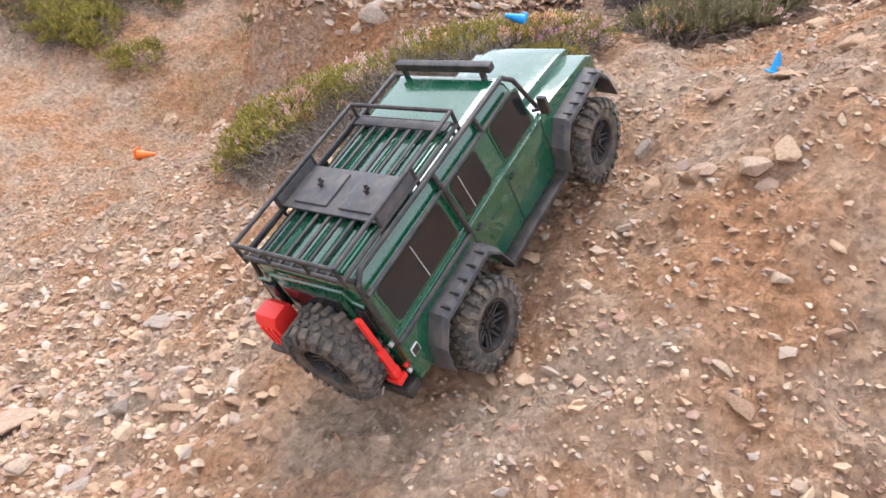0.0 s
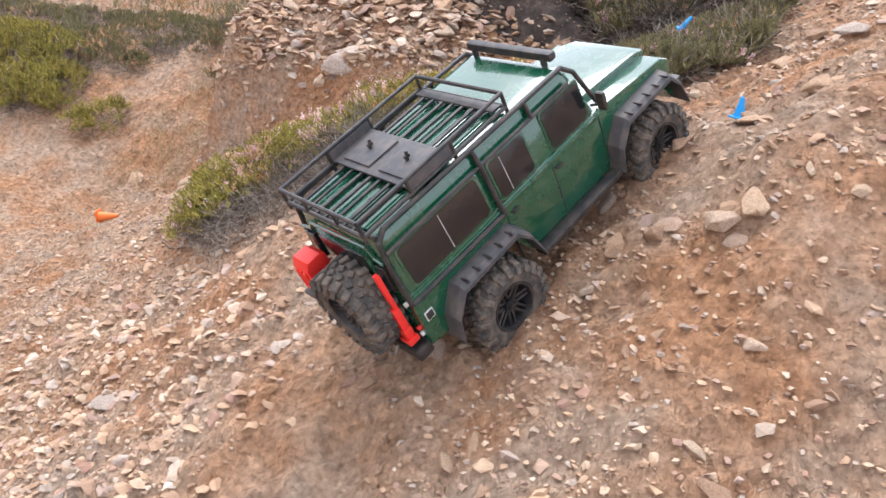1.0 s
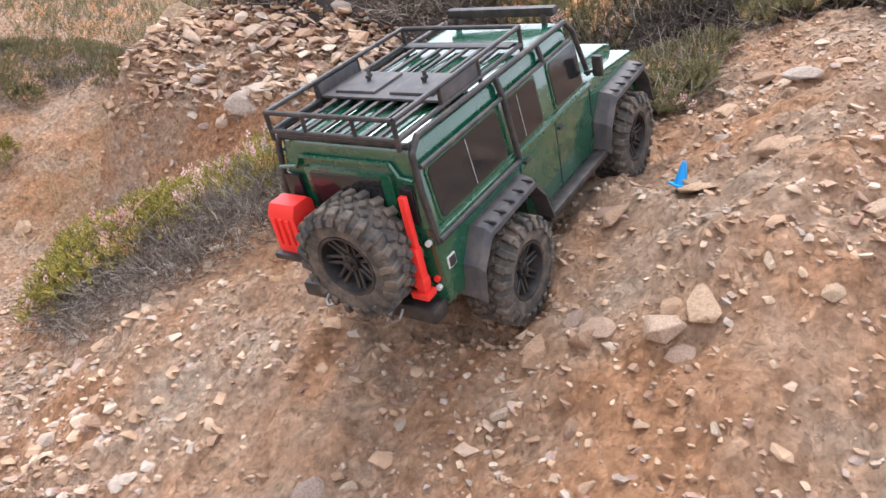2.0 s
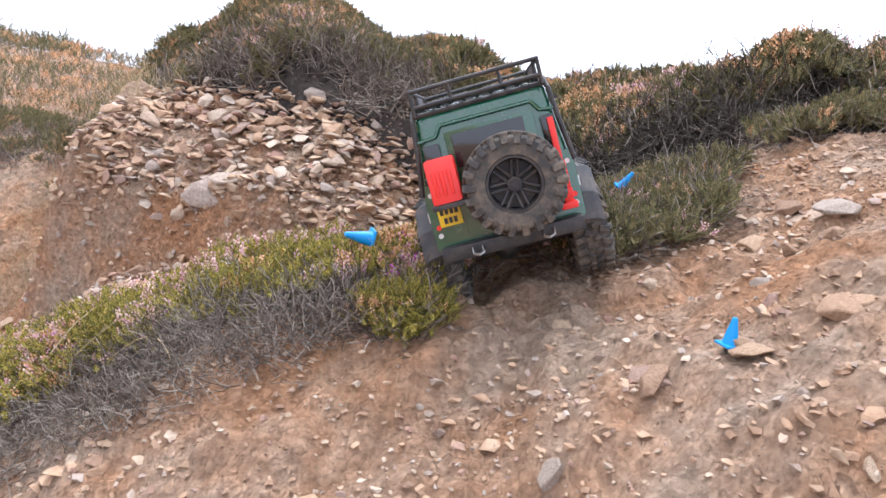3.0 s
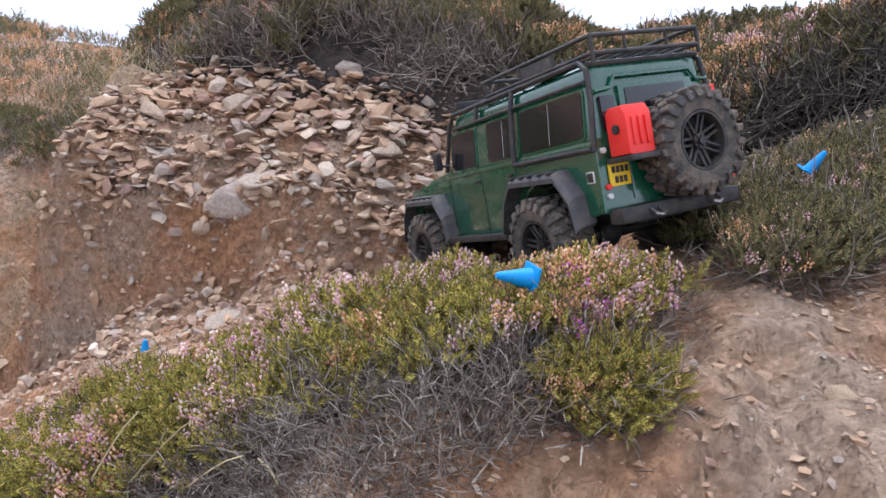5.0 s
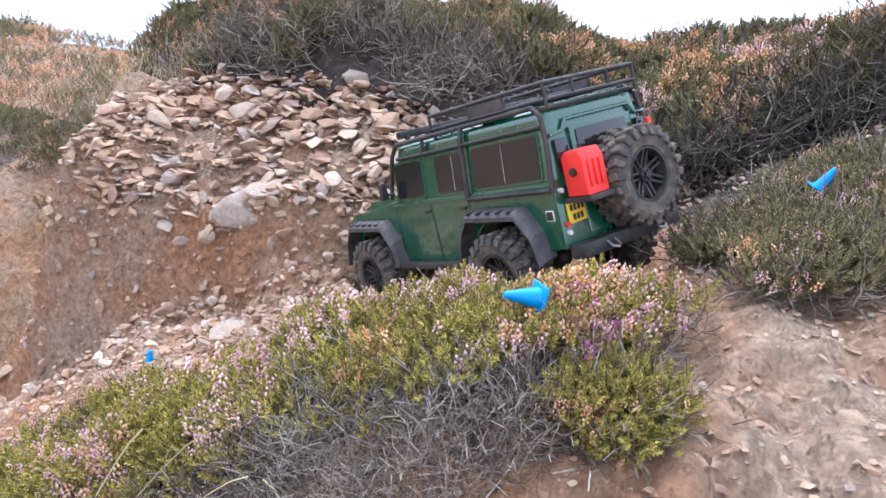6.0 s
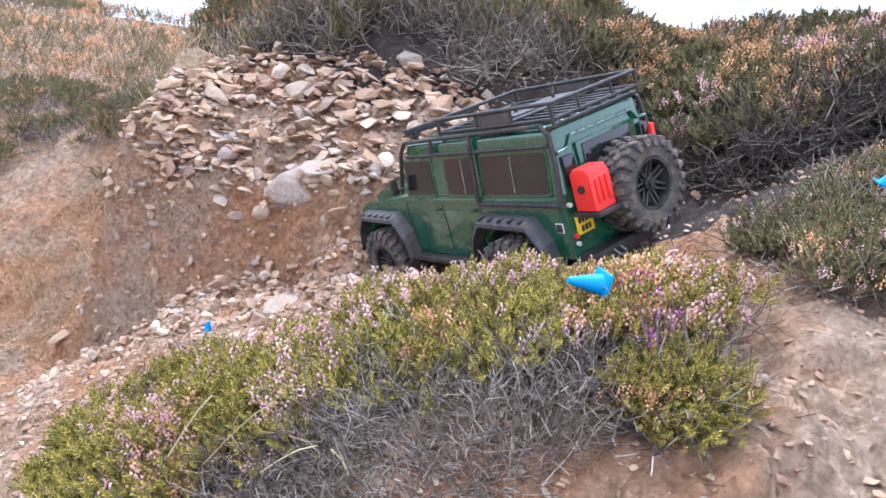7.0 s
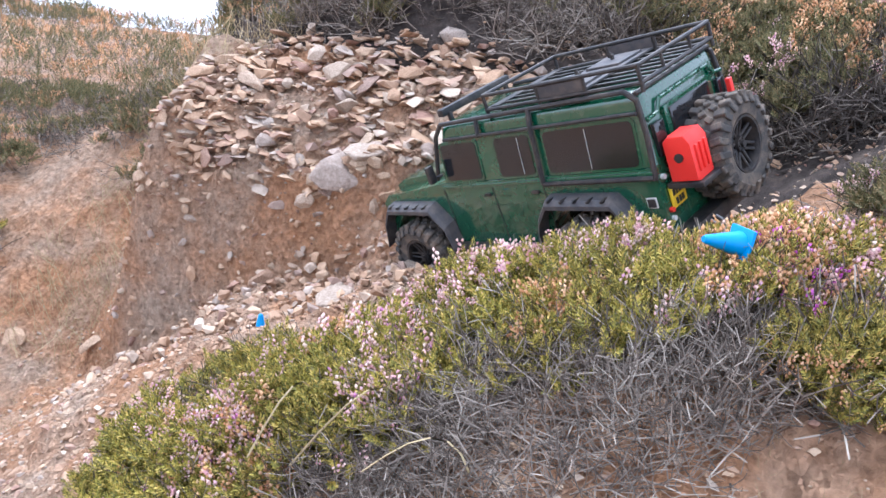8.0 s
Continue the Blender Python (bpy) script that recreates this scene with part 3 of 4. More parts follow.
    for s in (1, -1):
        bm = bmesh.new()
        box(bm, (0.0, s * 0.0755, 0.270), (0.066, 0.003, 0.017), 0.001)
        part("side_plate", bm, TRIM, rail)
        bm = bmesh.new()
        cyl(bm, (0.0, s * 0.035, z0 + 0.006), (0.004, s * 0.035, z0 + 0.018), 0.0022, 8)
        box(bm, (0.002, s * 0.035, z0 + 0.012), (0.008, 0.004, 0.004), 0.001)
        part("rack_clamp", bm, BLACK, tray)
    bm = bmesh.new()
    box(bm, (x1 - 0.008, 0, z0 + 0.001), (0.014, 0.14, 0.003), 0.001)
    part("front_slat", bm, BLACK, rail)
    # light bar
    bm = bmesh.new()
    box(bm, (0.219, 0, 0.267), (0.012, 0.146, 0.011), 0.003)
    for s in (1, -1):
        box(bm, (0.214, s * 0.06, 0.259), (0.006, 0.006, 0.012), 0.001)
    lb = part("light_bar", bm, BLACK, t, "black roof light bar")
    bm = bmesh.new()
    box(bm, (0.2256, 0, 0.267), (0.001, 0.13, 0.007))
    part("light_bar_lens", bm, GLASS, lb)
    return t, wheels


# seconds, place of the rear axle's foot, turn
DRIVE = [
    (0.0, 0.1364, 0.9567, 0.4737, -13.92, -35.08, 69.71),
    (0.5, 0.1729, 1.0463, 0.5310, -2.34, -32.47, 65.81),
    (1.0, 0.2034, 1.1119, 0.5627, -2.74, -34.72, 50.98),
    (1.2, 0.2207, 1.1354, 0.5873, 5.17, -33.71, 48.76),
    (2.3, 0.3014, 1.2986, 0.7267, -10.41, -17.86, 66.20),
    (2.5, 0.3136, 1.3769, 0.7538, -9.92, -15.47, 67.41),
    (3.0, 0.3628, 1.5373, 0.8099, -24.65, 1.58, 87.24),
    (3.5, 0.3198, 1.7152, 0.8051, -9.17, 17.12, 110.92),
    (4.0, 0.3225, 1.7221, 0.8027, -10.05, 16.91, 113.52),
    (4.5, 0.3174, 1.7283, 0.7994, -9.64, 16.96, 113.32),
    (4.7, 0.3117, 1.7368, 0.7967, -8.85, 17.06, 113.07),
    (5.8, 0.2608, 1.8050, 0.7608, -13.77, 16.26, 120.10),
    (6.0, 0.2486, 1.8205, 0.7568, -13.25, 16.49, 122.74),
    (6.5, 0.2192, 1.8608, 0.7357, -16.62, 15.08, 125.87),
    (7.0, 0.1981, 1.8687, 0.7278, -19.43, 14.16, 125.79),
    (7.5, 0.1725, 1.8949, 0.7129, -21.81, 14.06, 130.40),
    (8.0, 0.1804, 1.8864, 0.7201, -22.29, 14.44, 132.31),
]
truck, truck_wheels = build_truck()


# ---- cones ----
def build_cone(material, label, m, h=0.052, size=0.66):
    bm = bmesh.new()
    bmesh.ops.create_cone(bm, cap_ends=True, segments=24, radius1=0.0165, radius2=0.0055, depth=h, matrix=Matrix.Translation((0, 0, h / 2 + 0.004)))
    bmesh.ops.create_cone(bm, cap_ends=True, segments=24, radius1=0.0055, radius2=0.004, depth=0.003, matrix=Matrix.Translation((0, 0, h + 0.0055)))
    c = part("marker_cone", bm, material, None, label)
    tagged(c, label, "cone", "course marker cones")
    bm = bmesh.new()
    box(bm, (0, 0, 0.0025), (0.043, 0.043, 0.005), 0.0018)
    part("base", bm, material, c)
    c.matrix_basis = m @ Matrix.Scale(size, 4)


def ground_at(x, y, up=0.0):
    return float(land(x, y)[0]) + up


build_cone(BLUE, "small blue plastic marker cone lying in heather", pose(0.148, 1.535, 0.838, 8, -84, 12))
build_cone(BLUE, "small blue plastic marker cone leaning in heather", pose(0.514, 1.765, 0.942, 10, 24, 0), size=0.55)
build_cone(BLUE, "small blue plastic marker cone among stones", pose(0.538, 1.269, ground_at(0.538, 1.269, 0.002), 0, -3, 20), size=0.5)
build_cone(BLUE, "small blue plastic marker cone standing below the cut bank", pose(-0.34, 1.89, ground_at(-0.34, 1.89, 0.004), 0, 0, 0), size=0.6)
build_cone(ORANGE, "small orange plastic marker cone lying on clay", pose(-0.985, 2.15, ground_at(-0.985, 2.15, 0.02), 0, 80, 10), size=1.0)


# ---- stones ----
def stone_mesh(seed, flat):
    r = np.random.default_rng(seed)
    bm = bmesh.new()
    for p in r.normal(size=(15, 3)):
        p = p / np.linalg.norm(p) * r.uniform(0.78, 1.0)
        bm.verts.new((p[0] * 0.5, p[1] * 0.36, np.clip(p[2], -0.75, 0.7) * flat * 0.5))
    made = bmesh.ops.convex_hull(bm, input=bm.verts)
    bmesh.ops.delete(bm, geom=[v for v in bm.verts if not v.link_faces], context="VERTS")
    bmesh.ops.bevel(bm, geom=list(bm.edges), offset=0.018, segments=1, affect="EDGES")
    bmesh.ops.triangulate(bm, faces=bm.faces)
    me = bpy.data.meshes.new("stone")
    bmesh.ops.recalc_face_normals(bm, faces=bm.faces)
    bm.to_mesh(me)
    bm.free()
    me.materials.append(STONE)
    return me


STONES = [stone_mesh(k, f) for k, f in enumerate((0.3, 0.38, 0.45, 0.5, 0.55, 0.6, 0.7, 0.8, 0.35, 0.42))]


def slope_turn(x, y):
    e = 0.03
    zx = (land(x + e, y) - land(x - e, y))[0] / (2 * e)
    zy = (land(x, y + e) - land(x, y - e))[0] / (2 * e)
    return Vector((-0.55 * zx, -0.55 * zy, 1)).normalized().to_track_quat("Z", "Y").to_matrix().to_4x4()


def lay_stone(x, y, size, label, group, sink=0.25, me=None, lift=0.0, name="stone"):
    me = me or STONES[(0, 8, 1)[rng.integers(3)] if size > 0.065 else rng.integers(len(STONES))]
    ob = new(name, me)
    z = float(rough_land(x, y)[0])
    thick = (max(v.co.z for v in me.vertices) - min(v.co.z for v in me.vertices)) * size
    m = Matrix.Translation((x, y, z + thick * (0.5 - sink) + lift)) @ slope_turn(x, y)
    m = m @ pose(0, 0, 0, rng.normal() * 9, rng.normal() * 9, rng.uniform(0, 360))
    ob.matrix_basis = m @ Matrix.Diagonal((size, size * rng.uniform(0.8, 1.15), size * rng.uniform(0.8, 1.1), 1))
    tagged(ob, label, name, group)


BIG_A = (
    (-0.49, 2.42, 0.083), (-0.20, 2.36, 0.060), (-0.29, 2.23, 0.160), (-0.19, 2.25, 0.057),
    (-0.11, 2.46, 0.042), (-0.17, 2.30, 0.052), (0.50, 1.31, 0.095), (-0.67, 2.37, 0.055),
    (0.07, 2.26, 0.065), (-0.48, 2.79, 0.074), (0.72, 1.69, 0.044), (-0.03, 2.18, 0.043),
    (-0.83, 2.40, 0.086), (0.11, 1.26, 0.031), (-0.12, 2.24, 0.051), (-0.38, 2.28, 0.051),
    (0.49, 1.49, 0.029), (0.52, 1.36, 0.022), (-0.26, 2.03, 0.108), (0.28, 1.27, 0.018),
    (0.28, 1.37, 0.017), (0.46, 1.14, 0.054),
)
BIG_B = (
    (0.54, 1.13, 0.044), (0.68, 1.32, 0.071), (0.72, 1.16, 0.048), (0.39, 1.09, 0.028),
    (0.25, 1.06, 0.033), (0.29, 1.12, 0.026), (0.43, 0.97, 0.024), (0.58, 1.32, 0.043),
    (0.78, 1.65, 0.075), (0.65, 1.46, 0.033), (0.42, 1.06, 0.022), (0.62, 1.12, 0.035),
    (0.66, 1.08, 0.033), (0.46, 0.98, 0.025), (0.02, 1.08, 0.035), (0.71, 1.07, 0.027),
    (0.51, 1.03, 0.026), (0.56, 1.00, 0.028), (-0.44, 1.26, 0.068), (-0.61, 1.06, 0.160),
    (-0.28, 1.00, 0.070), (-1.04, 2.46, 0.088),
)
BIG_C = (
    (-0.37, 0.91, 0.063), (0.42, 1.15, 0.059), (0.26, 0.92, 0.039), (0.30, 0.87, 0.030),
    (-0.02, 0.74, 0.024), (0.14, 0.70, 0.039), (0.35, 0.64, 0.034), (-0.40, 1.06, 0.056),
    (-0.71, 1.19, 0.074), (-0.49, 0.95, 0.053), (0.40, 1.25, 0.058), (0.26, 0.67, 0.038),
    (0.33, 0.75, 0.041), (0.51, 0.83, 0.050), (-0.05, 0.69, 0.029), (-0.22, 0.81, 0.045),
    (-0.04, 0.85, 0.031), (-0.23, 0.98, 0.040), (0.41, 0.73, 0.024), (0.72, 1.54, 0.045),
    (0.04, 0.78, 0.026),
)
for sx, sy, size in BIG_A + BIG_B + BIG_C:
    if sy < 1.75:
        sx, sy = (sx - 0.035, sy - 0.05) if sx > 0.2 else (sx + 0.08, sy - 0.1)
    lay_stone(sx, sy, size, "angular pale tan stone half sunk in clay", "stones on the slope", 0.38)

# the heap of flat stones on the bank: the largest singly
def heap_place():
    u = rng.uniform(-0.70, 0.26)
    deep = 0.30 * min(1.0, (u + 0.82) / 0.3)
    return u, 2.13 - 0.32 * u + deep * rng.uniform(0, 1) ** 1.1


for k in range(150):
    u, y = heap_place()
    lay_stone(u, y, rng.choice([0.028, 0.04, 0.055, 0.08], p=[0.36, 0.34, 0.22, 0.08]), "flat weathered stone in a loose heap", "stones of the heap", rng.uniform(0.15, 0.55), me=STONES[rng.integers(0, 6)] if rng.uniform() < 0.6 else None, lift=rng.uniform(0, 0.022))
# ledges of harder rock in the cut face
for k in range(90):
    u = rng.uniform(-0.72, 0.1)
    lay_stone(u, 2.12 - 0.32 * u + rng.uniform(-0.14, 0.03), rng.choice([0.022, 0.035, 0.055], p=[0.5, 0.35, 0.15]), "tan rock lump bedded in the cut bank", "rocks in the bank", 0.42, me=STONES[rng.integers(3, 8)], name="rock")
for sx, sy, size, up in ((-0.25, 2.24, 0.12, 0.015), (-0.2, 2.38, 0.06, 0.015), (-0.45, 2.305, 0.06, 0.015), (-0.46, 2.70, 0.06, 0.015), (-0.11, 2.44, 0.06, 0.02), (0.06, 2.31, 0.06, 0.02), (-0.02, 2.19, 0.05, 0.02), (0.02, 2.39, 0.07, 0.01), (-0.12, 2.32, 0.06, 0.015), (-0.6, 2.37, 0.065, 0.01)):
    lay_stone(sx, sy, size, "large pale slab on the stone heap", "slabs of the heap", 0.05, me=STONES[(0, 8, 1)[rng.integers(3)]], lift=up, name="slab")
# the stack and slabs beside the track
for sx, sy, size, up in ((0.49, 1.045, 0.06, 0.0), (0.525, 1.05, 0.06, 0.005), (0.51, 1.03, 0.045, 0.0), (0.555, 1.255, 0.055, 0.005), (0.627, 1.252, 0.07, 0.0), (0.465, 1.262, 0.065, 0.0), (0.44, 1.09, 0.05, 0.0), (0.60, 1.34, 0.04, 0.0), (0.70, 1.45, 0.07, 0.0), (0.75, 1.55, 0.075, 0.0), (0.66, 1.56, 0.06, 0.0), (0.72, 1.62, 0.06, 0.0)):
    lay_stone(sx, sy, size, "angular tan rock resting on the clay slope", "rocks beside the track", 0.25, me=STONES[(0, 8, 1, 9, 2)[rng.integers(5)]], lift=up, name="rock")

# loose stones over the slope
for k in range(70):
    x, y = rng.uniform(-0.85, 0.95), rng.uniform(0.45, 2.0)
    if -0.42 < x < 0.26 and 1.2 < y < 1.85:
        continue
    lay_stone(x, y, rng.choice([0.026, 0.036, 0.05], p=[0.45, 0.37, 0.18]), "small angular stone lying on clay", "loose stones", 0.42)


# ---- scatter of small pieces, one mesh each ----
def turns(n, tilt):
    """Random turns: a lean of up to tilt radians from upright, and a spin."""
    a, b, s = rng.uniform(0, 2 * np.pi, n), rng.uniform(0, 1, n) ** 0.6 * tilt, rng.uniform(0, 2 * np.pi, n)
    ca, sa, cb, sb, cs, ss = np.cos(a), np.sin(a), np.cos(b), np.sin(b), np.cos(s), np.sin(s)
    o = np.zeros(n)
    i = np.ones(n)
    rz = np.stack([np.stack([ca, -sa, o], -1), np.stack([sa, ca, o], -1), np.stack([o, o, i], -1)], 1)
    ry = np.stack([np.stack([cb, o, sb], -1), np.stack([o, i, o], -1), np.stack([-sb, o, cb], -1)], 1)
    rs = np.stack([np.stack([cs, -ss, o], -1), np.stack([ss, cs, o], -1), np.stack([o, o, i], -1)], 1)
    return np.einsum("nij,njk,nkl->nil", rz, ry, rs)


def strew(name, tv, tf, places, rot, scale, material, parent=None):
    tv, tf = np.asarray(tv, float), np.asarray(tf, int)
    scale = np.asarray(scale, float)
    scale = scale[:, None, None] if scale.ndim == 1 else scale[:, None, :]
    v = np.einsum("nij,nvj->nvi", rot, tv[None] * scale) + places[:, None, :]
    f = tf[None] + (np.arange(len(places)) * len(tv))[:, None, None]
    return mesh_object(name, v.reshape(-1, 3), f.reshape(-1, tf.shape[1]), material, parent)


def pebble():
    r = np.random.default_rng(3)
    v = np.array([(1, 0, 0), (-1, 0, 0), (0, 1, 0), (0, -1, 0), (0, 0, 1), (0, 0, -1), (0.6, 0.6, 0.5), (-0.6, -0.55, 0.5)]) * (0.5, 0.4, 0.3) * r.uniform(0.8, 1.1, (8, 1))
    f = [(0, 2, 6), (2, 4, 6), (4, 0, 6), (1, 3, 7), (3, 4, 7), (4, 1, 7), (2, 1, 4), (3, 0, 4), (2, 0, 5), (1, 2, 5), (3, 1, 5), (0, 3, 5)]
    return v, f


def chip(seed, flat=0.5):
    """An irregular angular stone, one long."""
    r = np.random.default_rng(seed + 40)
    bm = bmesh.new()
    for p in r.normal(size=(12, 3)):
        p = p / np.linalg.norm(p) * r.uniform(0.72, 1.0)
        bm.verts.new((p[0] * 0.5, p[1] * r.uniform(0.3, 0.42), p[2] * flat * 0.4))
    bmesh.ops.convex_hull(bm, input=bm.verts)
    bmesh.ops.delete(bm, geom=[v for v in bm.verts if not v.link_faces], context="VERTS")
    bmesh.ops.triangulate(bm, faces=bm.faces)
    bmesh.ops.recalc_face_normals(bm, faces=bm.faces)
    bm.verts.index_update()
    v, f = [tuple(x.co) for x in bm.verts], [[x.index for x in y.verts] for y in bm.faces]
    bm.free()
    return v, f


def spread(n, x0, x1, y0, y1, least, most, power, thin):
    x, y = rng.uniform(x0, x1, n), rng.uniform(y0, y1, n)
    clump = lattice(x * 3.5, y * 3.5, 9) + 0.6 * lattice(x * 10, y * 10, 10)
    track = np.exp(-(((x - 0.06 - 0.3 * (y - 0.7)) / 0.13) ** 2)) * (y < 1.12)
    keep = clump - 1.1 * track > rng.uniform(-1.4, thin, n)
    x, y = x[keep], y[keep]
    s = least + (most - least) * rng.uniform(0, 1, len(x)) ** power
    return np.stack([x, y, rough_land(x, y)], 1), s


def build_gravel():
    v, f = pebble()
    p, s = spread(60000, -1.2, 1.2, 0.3, 2.5, 0.003, 0.016, 3.0, 0.8)
    p[:, 2] += s * 0.1
    ob = strew("gravel", v, f, p, turns(len(s), 0.7), s, GRAVEL)
    tagged(ob, "loose angular gravel strewn over the clay", "gravel", kind="stuff")
    for seed in range(4):
        v, f = chip(seed)
        p, s = spread(2400, -1.1, 1.1, 0.3, 2.3, 0.010, 0.036, 2.6, 1.0)
        p[:, 2] -= s * 0.02
        ob = strew("stone_chips", v, f, p, turns(len(s), 0.55), s, GRAVEL)
        tagged(ob, "flat angular stone chips strewn over the clay", "stone chips", kind="stuff")
    v, f = chip(11)
    p, s = spread(2600, -0.85, -0.02, 0.45, 1.5, 0.012, 0.045, 2.2, 0.5)
    ob = strew("stone_chips", v, f, p, turns(len(s), 0.5), s, GRAVEL)
    tagged(ob, "pale flat stones strewn over the lower slope", "stone chips", kind="stuff")
    for seed in range(4, 8):
        v, f = chip(seed)
        n = 420
        xy = np.array([heap_place() for k in range(n)])
        s = 0.014 + 0.05 * rng.uniform(0, 1, n) ** 2.0
        p = np.stack([xy[:, 0], xy[:, 1], rough_land(xy[:, 0], xy[:, 1]) + rng.uniform(-0.004, 0.018, n)], 1)
        ob = strew("heap_rubble", v, f, p, turns(n, 0.45), np.stack([s, s * rng.uniform(0.8, 1.2, n), s * rng.uniform(0.7, 1.3, n)], 1), GRAVEL)
        tagged(ob, "rubble of flat stones filling the heap", "rubble", kind="stuff")
    for seed in range(8, 11):
        v, f = chip(seed, 0.8)
        n = 600
        x = rng.uniform(-0.78, 0.18, n)
        y = 2.12 - 0.32 * x + rng.uniform(-0.28, 0.05, n)
        s = 0.007 + 0.03 * rng.uniform(0, 1, n) ** 2.6
        p = np.stack([x, y - 0.004, rough_land(x, y) + 0.1 * s], 1)
        ob = strew("bank_rubble", v, f, p, turns(n, 1.2), s, GRAVEL)
        tagged(ob, "small broken stones bedded in the cut face", "rubble", kind="stuff")


build_gravel()


def sprig():
    """A leafy shoot, 1 long, of small paired leaves."""
    v, f = [], []
    for k in range(24):
        a, z = k * 2.4, 0.10 + 0.038 * k
        l, w, up = 0.13 * (1.2 - 0.028 * k), 0.03, 0.11
        c, s = math.cos(a), math.sin(a)
        b = len(v)
        v += [(0, 0, z), (c * l * 0.5 - s * w, s * l * 0.5 + c * w, z + up * 0.5), (c * l, s * l, z + up), (c * l * 0.5 + s * w, s * l * 0.5 - c * w, z + up * 0.45)]
        f += [(b, b + 1, b + 2), (b, b + 2, b + 3)]
    return v, f


def stick(bend=0.3):
    """A crooked tapering twig, 1 long."""
    v, f = [], []
    for z, r, dx in ((0, 0.02, 0), (0.5, 0.015, bend), (1, 0.006, bend * 0.3)):
        v += [(dx + r * math.cos(a), r * math.sin(a), z) for a in (0, 2.094, 4.189)]
    for b in (0, 3):
        for k in range(3):
            i, j = b + k, b + (k + 1) % 3
            f += [(i, j, j + 3), (i, j + 3, i + 3)]
    return v, f


def flower():
    """A short spike of small bells."""
    v, f = [], []
    for k in range(8):
        a, z = k * 2.4, 0.1 + 0.11 * k
        c = np.array((0.16 * math.cos(a), 0.16 * math.sin(a), z))
        b = len(v)
        r = 0.1
        v += [tuple(c + d) for d in ((r, 0, 0), (-r * 0.5, r * 0.87, 0), (-r * 0.5, -r * 0.87, 0), (0, 0, r * 1.4), (0, 0, -r * 1.2))]
        f += [(b, b + 1, b + 3), (b + 1, b + 2, b + 3), (b + 2, b, b + 3), (b + 1, b, b + 4), (b + 2, b + 1, b + 4), (b, b + 2, b + 4)]
    return v, f


def brush():
    """A stubby leafy tip, 1 long, packed with short leaves that point up and out."""
    v, f = [], []
    for k in range(34):
        a, z = k * 2.4, 0.05 + 0.026 * k
        l, w, up = 0.21 * (1.1 - 0.018 * k), 0.035, 0.17
        c, q = math.cos(a), math.sin(a)
        b = len(v)
        v += [(0, 0, z), (c * l * 0.5 - q * w, q * l * 0.5 + c * w, z + up * 0.4), (c * l, q * l, z + up), (c * l * 0.5 + q * w, q * l * 0.5 - c * w, z + up * 0.4)]
        f += [(b, b + 1, b + 2), (b, b + 2, b + 3)]
    return v, f


def crook():
    """A bare forked twig, 1 long, bent twice."""
    v, f = [], []
    for path in (((0, 0, 0), (0.12, 0.03, 0.35), (0.02, -0.05, 0.7), (0.16, 0.02, 1.0)), ((0.12, 0.03, 0.35), (0.3, 0.1, 0.55), (0.36, 0.2, 0.85)), ((0.02, -0.05, 0.7), (-0.12, -0.14, 0.95))):
        for k, p in enumerate(path):
            r = 0.016 - 0.0035 * k - (0.003 if path[0][2] else 0)
            v += [(p[0] + r * math.cos(a), p[1] + r * math.sin(a), p[2]) for a in (0, 2.094, 4.189)]
        first = len(v) - 3 * len(path)
        for j in range(len(path) - 1):
            for k in range(3):
                i, n = first + 3 * j + k, first + 3 * j + (k + 1) % 3
                f += [(i, n, n + 3), (i, n + 3, i + 3)]
    return v, f


SPRIG, STICK, FLOWER, BRUSH, CROOK = sprig(), stick(), flower(), brush(), crook()


def in_blobs(n, blobs):
    """Plan points inside soft ellipses (x, y, rx, ry), with how deep inside each lies."""
    area = np.array([b[2] * b[3] for b in blobs])
    k = rng.choice(len(blobs), n, p=area / area.sum())
    b = np.array(blobs)[k]
    a, r = rng.uniform(0, 2 * np.pi, n), np.sqrt(rng.uniform(0, 1, n))
    x, y = b[:, 0] + b[:, 2] * r * np.cos(a), b[:, 1] + b[:, 3] * r * np.sin(a)
    inside = np.zeros(n)
    for bx, by, rx, ry in blobs:
        inside = np.maximum(inside, 1 - ((x - bx) / rx) ** 2 - ((y - by) / ry) ** 2)
    return x, y, np.clip(inside, 0, 1)


